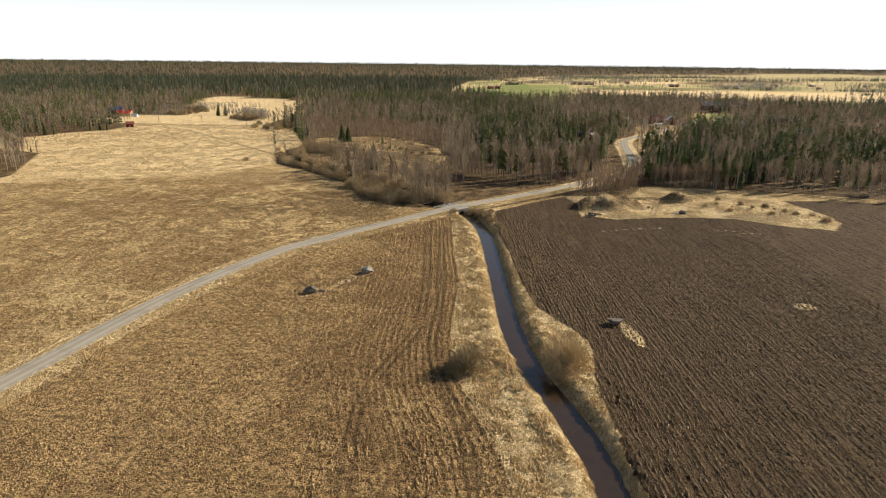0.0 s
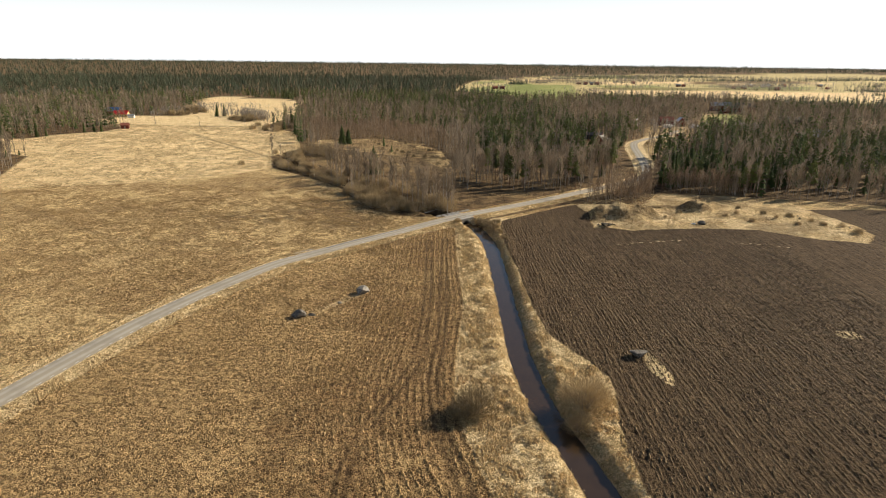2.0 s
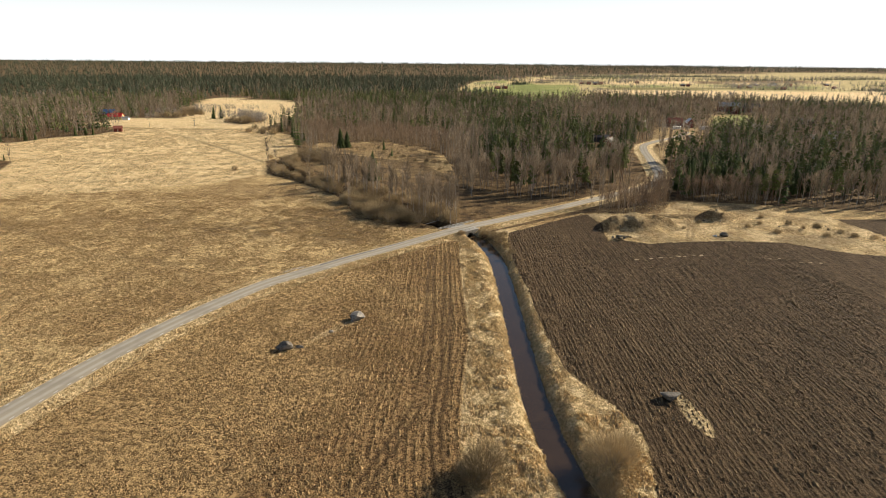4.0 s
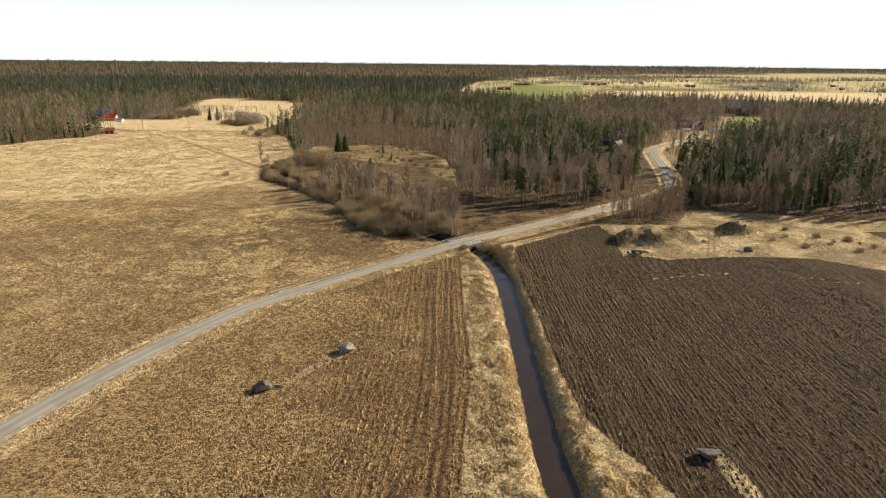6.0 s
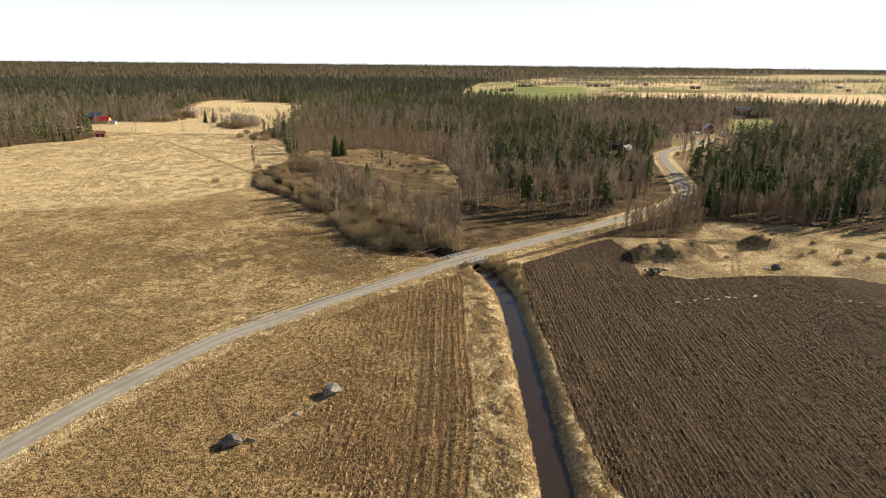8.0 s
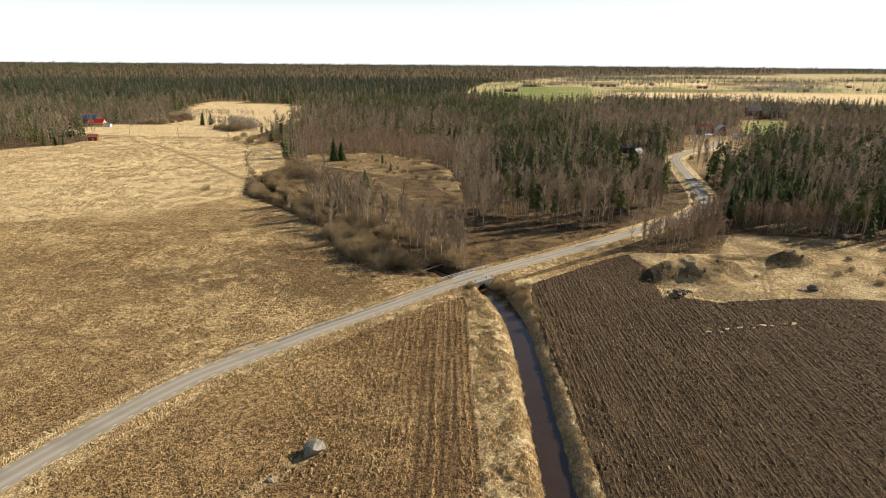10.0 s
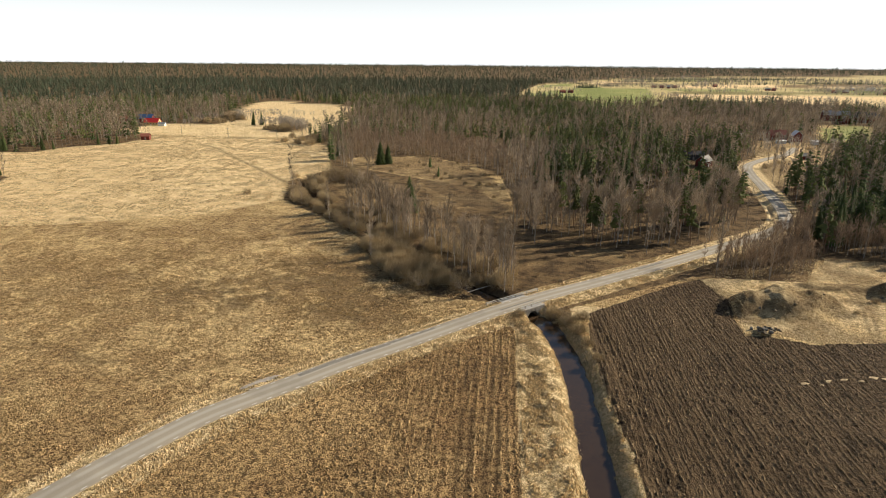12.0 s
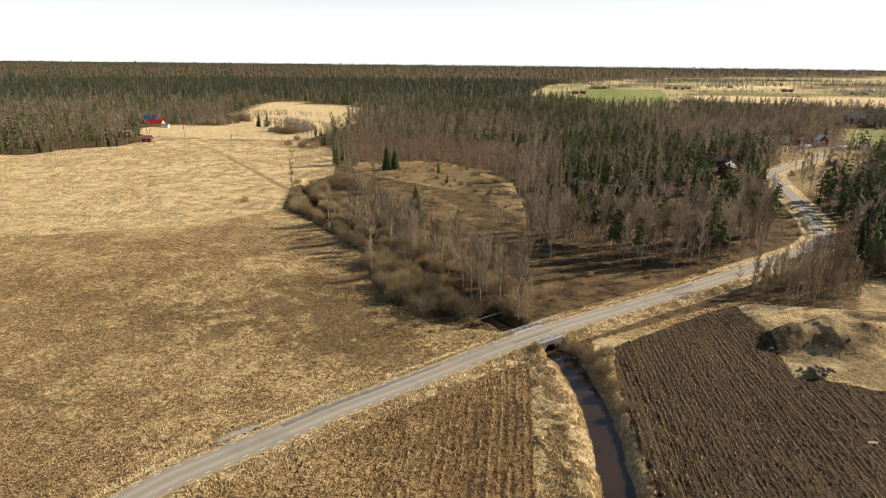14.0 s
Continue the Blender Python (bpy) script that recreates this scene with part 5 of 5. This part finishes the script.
boulder("boulder", "dark boulder at the edge of the ploughed field", 97.4, 233.6, 1.25, M_DARKROCK, 22, (1.3, 0.9, 0.85), group="field boulders")
boulder("stone", "white stone beside a dark boulder", 94.2, 233.4, 0.8, M_WHITE, 23, (1.3, 0.8, 0.6), group="field stones")
r = random.Random(8)
for i in range(16):
    boulder("stone", "grey stone heaped at the field corner", 59 + r.gauss(0, 1.9), 227 + r.gauss(0, 1.5), r.uniform(0.4, 0.95), r.choice((M_ROCK, M_SOIL, M_DARKROCK)), 30 + i, (1.2, 0.9, 0.75), 0.3, "stone heap", r.uniform(0, 360))
for i in range(16):
    boulder("stone", "dark stone half buried in the earth mounds", *r.choice(((102 + r.gauss(0, 4), 254 + r.gauss(0, 3)), (80 + r.gauss(0, 4), 245 + r.gauss(0, 2.5)), (66 + r.gauss(0, 5), 240 + r.gauss(0, 3)), (148 + r.gauss(0, 6), 227 + r.gauss(0, 5)), (128 + r.gauss(0, 8), 246 + r.gauss(0, 5)))),
            r.uniform(0.3, 0.75), r.choice((M_DARKROCK, M_SOIL, M_SOIL)), 60 + i, (1.2, 0.9, 0.7), 0.35, "mound stones", r.uniform(0, 360))
for i in range(22):
    a_ = i / 21
    if 8 < i < 14:
        continue
    boulder("straw_litter", "flat pale litter of straw along the plough headland", 58 + 58 * a_ + r.gauss(0, 0.4), 203.5 + 7.5 * math.sin(a_ * 3.1) + r.gauss(0, 0.5), r.uniform(0.5, 0.9), M_LITTER, 120 + i, (1.7, 0.8, 0.16), 0.4, "headland straw", r.uniform(-20, 40))

# stone bridge
BU = Vector((0.725, 0.689, 0))                 # along the road
BN = Vector((0.689, -0.725, 0))                # towards the straight ditch
top = float(road_height(BRIDGE_AT))
bridge = new("stone_bridge")
bridge.matrix_basis = Matrix(((BU.x, BN.x, 0, BRIDGE[0]), (BU.y, BN.y, 0, BRIDGE[1]), (0, 0, 1, 0), (0, 0, 0, 1)))
tagged(bridge, "small old stone arch bridge with low railings", "bridge")
ARCH_R, ARCH_Z, HALF = 1.85, -1.75, 4.2
bm = bmesh.new()
for side in (-1, 1):
    k = 14
    ys = (side * HALF, side * (HALF - 0.5))
    pts = [(ARCH_R * math.cos(math.pi * i / k), ARCH_Z + ARCH_R * math.sin(math.pi * i / k)) for i in range(k + 1)]
    rim = [[bm.verts.new((x_, y_, z_)) for x_, z_ in pts] for y_ in ys]
    outer = [[bm.verts.new((4.0 * math.cos(math.pi * i / k) if 3 < i < 11 else (4.0 if i <= 3 else -4.0), y_, top - 0.05 if 3 <= i <= 11 else (-2.5 + (top + 2.45) * (i / 3 if i < 3 else (k - i) / 3)))) for i in range(k + 1)] for y_ in ys]
    for i in range(k):
        for q in (0, 1):
            bm.faces.new((rim[q][i], rim[q][i + 1], outer[q][i + 1], outer[q][i]))
        bm.faces.new((outer[0][i], outer[0][i + 1], outer[1][i + 1], outer[1][i]))
part("headwall_core", bm, M_STONE, bridge, "dark mortar behind the facing stones")
bm = bmesh.new()
k = 16
for a0, a1 in zip(range(k), range(1, k + 1)):
    q = [(ARCH_R * math.cos(math.pi * i / k), ARCH_Z + ARCH_R * math.sin(math.pi * i / k)) for i in (a0, a1)]
    q2 = [((ARCH_R + 0.3) * math.cos(math.pi * i / k), ARCH_Z + (ARCH_R + 0.3) * math.sin(math.pi * i / k)) for i in (a0, a1)]
    for qq in (q, q2):
        bm.faces.new([bm.verts.new(v) for v in ((qq[0][0], -HALF + 0.1, qq[0][1]), (qq[1][0], -HALF + 0.1, qq[1][1]), (qq[1][0], HALF - 0.1, qq[1][1]), (qq[0][0], HALF - 0.1, qq[0][1]))])
for sgn in (-1, 1):
    box(bm, sgn * ARCH_R, sgn * (ARCH_R + 0.3), -HALF + 0.1, HALF - 0.1, -2.6, ARCH_Z)
part("barrel_vault", bm, M_STONE, bridge)
part("deck", boxed(-4.2, 4.2, -HALF, HALF, 0.3, top - 0.04), M_CONC, bridge)
# facing stones of both headwalls, ring stones of the arch
r = random.Random(4)
stone_meshes = []
for w_ in (0.5, 0.66, 0.82):
    bm = boxed(-w_ / 2, w_ / 2, -0.09, 0.09, -0.17, 0.17, bevel=0.035)
    me = bpy.data.meshes.new("stone")
    bm.to_mesh(me)
    bm.free()
    me.materials.append(M_STONE)
    stone_meshes.append((w_, me))


def facing(x_, y_, z_, me, tilt=0.0):
    ob = new("stone", me)
    ob.parent = bridge
    ob.matrix_basis = pose(x_, y_ + r.uniform(-0.03, 0.03), z_, 0, tilt, 0)


for side in (-1, 1):
    for row in range(9):
        z_ = -2.2 + row * 0.36
        if z_ > top - 0.2:
            break
        x_ = -3.9 + r.uniform(0, 0.3)
        while x_ < 3.8:
            w_, me = r.choice(stone_meshes)
            c_ = x_ + w_ / 2
            if math.hypot(c_, max(0, z_ - ARCH_Z)) > ARCH_R + 0.52 and (z_ > -1.3 or abs(c_) > ARCH_R + 0.5):
                facing(c_, side * (HALF + 0.06), z_, me)
            x_ += w_ + 0.03
    for i in range(13):
        a_ = math.pi * (i + 0.5) / 13
        facing((ARCH_R + 0.22) * math.cos(a_), side * (HALF + 0.09), ARCH_Z + (ARCH_R + 0.22) * math.sin(a_), stone_meshes[0][1], math.degrees(-a_))
    cap = part("coping", boxed(-4.2, 4.2, side * (HALF - 0.15) - 0.25, side * (HALF - 0.15) + 0.25, top - 0.02, top + 0.13, bevel=0.03), M_CONC, bridge, "grey coping stone")

for side, length in ((1, 4.4), (-1, 9.0)):
    rail = new("bridge_railing")
    p_ = Vector((BRIDGE[0], BRIDGE[1], 0)) + BN * side * (3.75 if side > 0 else 3.4)
    rail.matrix_basis = Matrix(((BU.x, BN.x, 0, p_.x), (BU.y, BN.y, 0, p_.y), (0, 0, 1, 0), (0, 0, 0, 1)))
    tagged(rail, "low grey bridge railing with posts and two bars", "railing", "bridge railings")
    n_ = int(length * 2 / 2.0) + 1
    for i in range(n_):
        x_ = -length + 2 * length * i / (n_ - 1)
        part("post", boxed(x_ - 0.07, x_ + 0.07, -0.07, 0.07, top - 0.6, top + 0.92, bevel=0.015), M_WOODGREY, rail)
    for z_ in (0.48, 0.88):
        part("bar", boxed(-length - 0.3, length + 0.3, -0.13 * 1 - 0.03, -0.07, top + z_ - 0.08, top + z_ + 0.08, bevel=0.012), M_STEEL, rail)

# fallen birch across the stream
bm = bmesh.new()
me = mesh_from("fallen_trunk", np.array(tube([(0, 0, 0), (3, 0.3, 0.5), (6.5, -0.1, 1.3)], [0.17, 0.14, 0.08], 7)), [M_BIRCH])
bm.free()
log = new("fallen_trunk", me)
log.matrix_basis = pose(-13.5, 242.6, 0.12, 0, 0, 26)
tagged(log, "bleached fallen birch trunk leaning over the stream", "log")


def house(name, label, x, y, turn, length, width, wall, roof, wall_mat, roof_mat, windows=3, chimney=True, category="house", group="", base=None, trim=True):
    """A gabled building: walls, roof with eaves, windows, door, chimney. length lies along its own x."""
    root = new(name)
    z0 = float(height(x, y)[0]) if base is None else base
    root.matrix_basis = pose(x, y, z0, 0, 0, turn)
    tagged(root, label, category, group)
    l, w = length / 2, width / 2
    bm = bmesh.new()
    v = [bm.verts.new(c) for c in ((-l, -w, -0.3), (l, -w, -0.3), (l, w, -0.3), (-l, w, -0.3), (-l, -w, wall), (l, -w, wall), (l, w, wall), (-l, w, wall), (-l, 0, wall + roof), (l, 0, wall + roof))]
    for f in ((0, 1, 5, 4), (2, 3, 7, 6), (1, 2, 6, 9, 5), (3, 0, 4, 8, 7), (4, 5, 9, 8), (6, 7, 8, 9)):
        bm.faces.new([v[i] for i in f])
    part("wall", bm, wall_mat, root)
    e, th = 0.5, 0.16
    slope = roof / w
    for sg in (-1, 1):
        bm = bmesh.new()
        ww = w + e
        pts = [(0, wall + roof + 0.06), (sg * ww, wall - e * slope + 0.06), (sg * ww, wall - e * slope + 0.06 + th), (0, wall + roof + 0.06 + th)]
        a_ = [bm.verts.new((-l - e, p[0], p[1])) for p in pts]
        b_ = [bm.verts.new((l + e, p[0], p[1])) for p in pts]
        for i in range(4):
            bm.faces.new((a_[i], a_[(i + 1) % 4], b_[(i + 1) % 4], b_[i]))
        bm.faces.new(a_)
        bm.faces.new(b_)
        part("roof", bm, roof_mat, root)
    for sg in (-1, 1):
        for i in range(windows):
            cx = -l + length * (i + 0.5) / windows
            zc = min(wall * 0.58, 1.7)
            win = part("window", boxed(cx - 0.55, cx + 0.55, sg * w - 0.05, sg * w + 0.06, zc - 0.65, zc + 0.65), M_WHITE if trim else wall_mat, root, "white window frame")
            part("pane", boxed(cx - 0.45, cx + 0.45, sg * (w + 0.02) - 0.06, sg * (w + 0.02) + 0.06, zc - 0.55, zc + 0.55), M_GLASS, win)
    if windows:
        for sg in (-1, 1):
            win = part("window", boxed(sg * l - 0.05, sg * l + 0.06, -0.55, 0.55, wall * 0.95, wall * 0.95 + 1.2), M_WHITE, root, "white window frame")
            part("pane", boxed(sg * (l + 0.02) - 0.06, sg * (l + 0.02) + 0.06, -0.45, 0.45, wall * 0.95 + 0.1, wall * 0.95 + 1.1), M_GLASS, win)
    part("door", boxed(-0.5, 0.5, -w - 0.07, -w + 0.05, -0.1, 2.0), M_WHITE if trim else M_WOODGREY, root)
    if chimney:
        ch = part("chimney", boxed(l * 0.2 - 0.4, l * 0.2 + 0.4, -0.35, 0.35, wall + roof * 0.6, wall + roof + 1.0, bevel=0.02), M_BRICK, root)
    return root


house("house", "yellow house with a bright red sheet roof", -355.5, 629, 8, 13.5, 8, 3.2, 3.2, M_YELLOW, M_REDROOF, 5)
house("house", "house with a blue sheet roof behind trees", -377, 652, 8, 14, 9, 4.5, 3.6, M_REDWALL, M_BLUEROOF, 4)
house("house", "red wooden house behind the yellow one", -397, 648, 10, 10, 7, 3.6, 2.6, M_REDWALL, M_TILE, 3)
house("outbuilding", "small white shed beside the yellow house", -342, 623, 8, 6, 4, 2.2, 1.2, M_WHITE, M_GREYROOF, 0, False, "shed")
house("shed", "small dark red field shed at the wood edge", -295.5, 527, 20, 6, 5, 3.0, 1.8, M_REDWALL, M_TILE, 0, False, "shed", trim=False)
house("cottage", "small cottage with a pale roof among trees", 112, 478, 50, 9, 6.5, 3.6, 2.8, M_REDWALL, M_WOODGREY, 2, category="house")
house("farmhouse", "red farmhouse with white gable and tiled roof", 212, 630, 5, 14, 8, 4.6, 3.8, M_REDWALL, M_TILE, 5)
house("farmhouse_wing", "farmhouse wing with a white gable end", 224, 622, 88, 8, 7, 5.2, 3.6, M_REDWALL, M_WHITE, 2, False, "house")
house("shed", "grey weathered barn with a brown roof by the farm", 178, 622, 60, 11, 8, 4.0, 3.5, M_WOODGREY, M_WOODGREY, 0, False, "shed", trim=False)
house("carport", "low white shelter in the farmyard", 206, 606, 10, 7, 4, 2.2, 0.6, M_WHITE, M_WHITE, 0, False, "shed")
house("carport", "low white shelter in the farmyard", 232, 606, -15, 6, 4, 2.4, 0.7, M_WHITE, M_WHITE, 0, False, "shed")
house("barn", "large red barn with a blue-grey sheet roof", 352, 836, -12, 26, 13, 6.5, 4.5, M_REDWALL, M_GREYROOF, 5, False, "barn")
house("barn", "large dark red barn with a black roof", 378, 826, -12, 26, 13, 6.0, 4.5, M_REDWALL, M_DARKROOF, 5, False, "barn")
house("farmhouse", "red farmhouse with white trim before the barns", 346, 800, 75, 10, 8, 4.5, 3.5, M_REDWALL, M_DARKROOF, 3)
house("shed", "dark low shed behind the lawn", 356, 668, 5, 24, 9, 4.0, 2.5, M_DARKROOF, M_DARKROOF, 0, False, "shed", trim=False)
house("house", "house with a dark roof hidden among trees", 286, 520, 35, 11, 8, 3.2, 3.0, M_REDWALL, M_DARKROOF, 3)
house("house", "pale house with a grey roof among pines", 322, 548, -20, 12, 8, 3.2, 2.8, M_WHITE, M_GREYROOF, 3)
house("shed", "small dark garden shed by the lane", 188, 520, 20, 5, 4, 2.5, 1.5, M_REDWALL, M_DARKROOF, 0, False, "shed", trim=False)
house("shed", "dark wooden shed beside the bend of the lane", 112, 505, 0, 13, 6, 3.6, 1.6, M_DARKROOF, M_DARKROOF, 0, False, "shed", trim=False)
r = random.Random(21)
for x_, y_, k_ in FARMS:
    house("farm_building", ("red wooden farm building out on the plain", "farm building with a pale roof on the plain", "white farm building out on the plain")[k_], x_, y_, r.uniform(-30, 30), r.uniform(7, 12), r.uniform(6, 8), r.uniform(3, 4.2), r.uniform(2.5, 4),
          M_WHITE if k_ == 2 else M_REDWALL, (M_TILE, M_GREYROOF, M_GREYROOF)[k_], 3, False, "farm", "farms on the plain")


def utility_pole(x, y, h=8.0, turn=0.0):
    root = new("utility_pole")
    root.matrix_basis = pose(x, y, float(height(x, y)[0]), 0, 0, turn)
    tagged(root, "thin grey wooden utility pole in the field", "pole", "utility poles")
    for nm, tri, mat in (("post", tube([(0, 0, -0.5), (0, 0, h * 0.6), (0, 0, h)], [0.15, 0.13, 0.1], 6), M_WOODGREY),):
        ob = new(nm, mesh_from(nm, np.array(tri), [mat]))
        ob.parent = root
    part("crossarm", boxed(-0.8, 0.8, -0.06, 0.06, h - 0.5, h - 0.35), M_WOODGREY, root)


for x_, y_ in ((-241, 555), (-196, 548), (-286, 562)):
    utility_pole(x_, y_)


# gravel pad where a track joins the road
pad = np.array([(math.cos(a_) * 4.2 * (1 + 0.18 * math.sin(3 * a_ + 1)), math.sin(a_) * 2.0 * (1 + 0.2 * math.sin(2 * a_))) for a_ in np.linspace(0, 2 * np.pi, 25)[:-1]])
pc, ps = math.cos(0.82), math.sin(0.82)
pad = np.stack([pad[:, 0] * pc - pad[:, 1] * ps - 49.0, pad[:, 0] * ps + pad[:, 1] * pc + 188.3], -1)
hz = height(pad[:, 0], pad[:, 1])
bm = bmesh.new()
ring = [bm.verts.new((p[0], p[1], max(0.0, z_) + 0.07)) for p, z_ in zip(pad, hz)]
foot = [bm.verts.new((p[0], p[1], -0.6)) for p in pad]
bm.faces.new(ring)
for i in range(len(ring)):
    bm.faces.new((ring[i], ring[i - 1], foot[i - 1], foot[i]))
me = bpy.data.meshes.new("gravel_pad")
bmesh.ops.recalc_face_normals(bm, faces=bm.faces)
bm.to_mesh(me)
bm.free()
me.materials.append(plain("grey_gravel", (0.26, 0.225, 0.18), (0.46, 0.41, 0.34), 1.4, 0.95, 0.05))
tagged(new("gravel_pad", me), "grey gravel field entrance beside the road", "gravel", kind="structure")
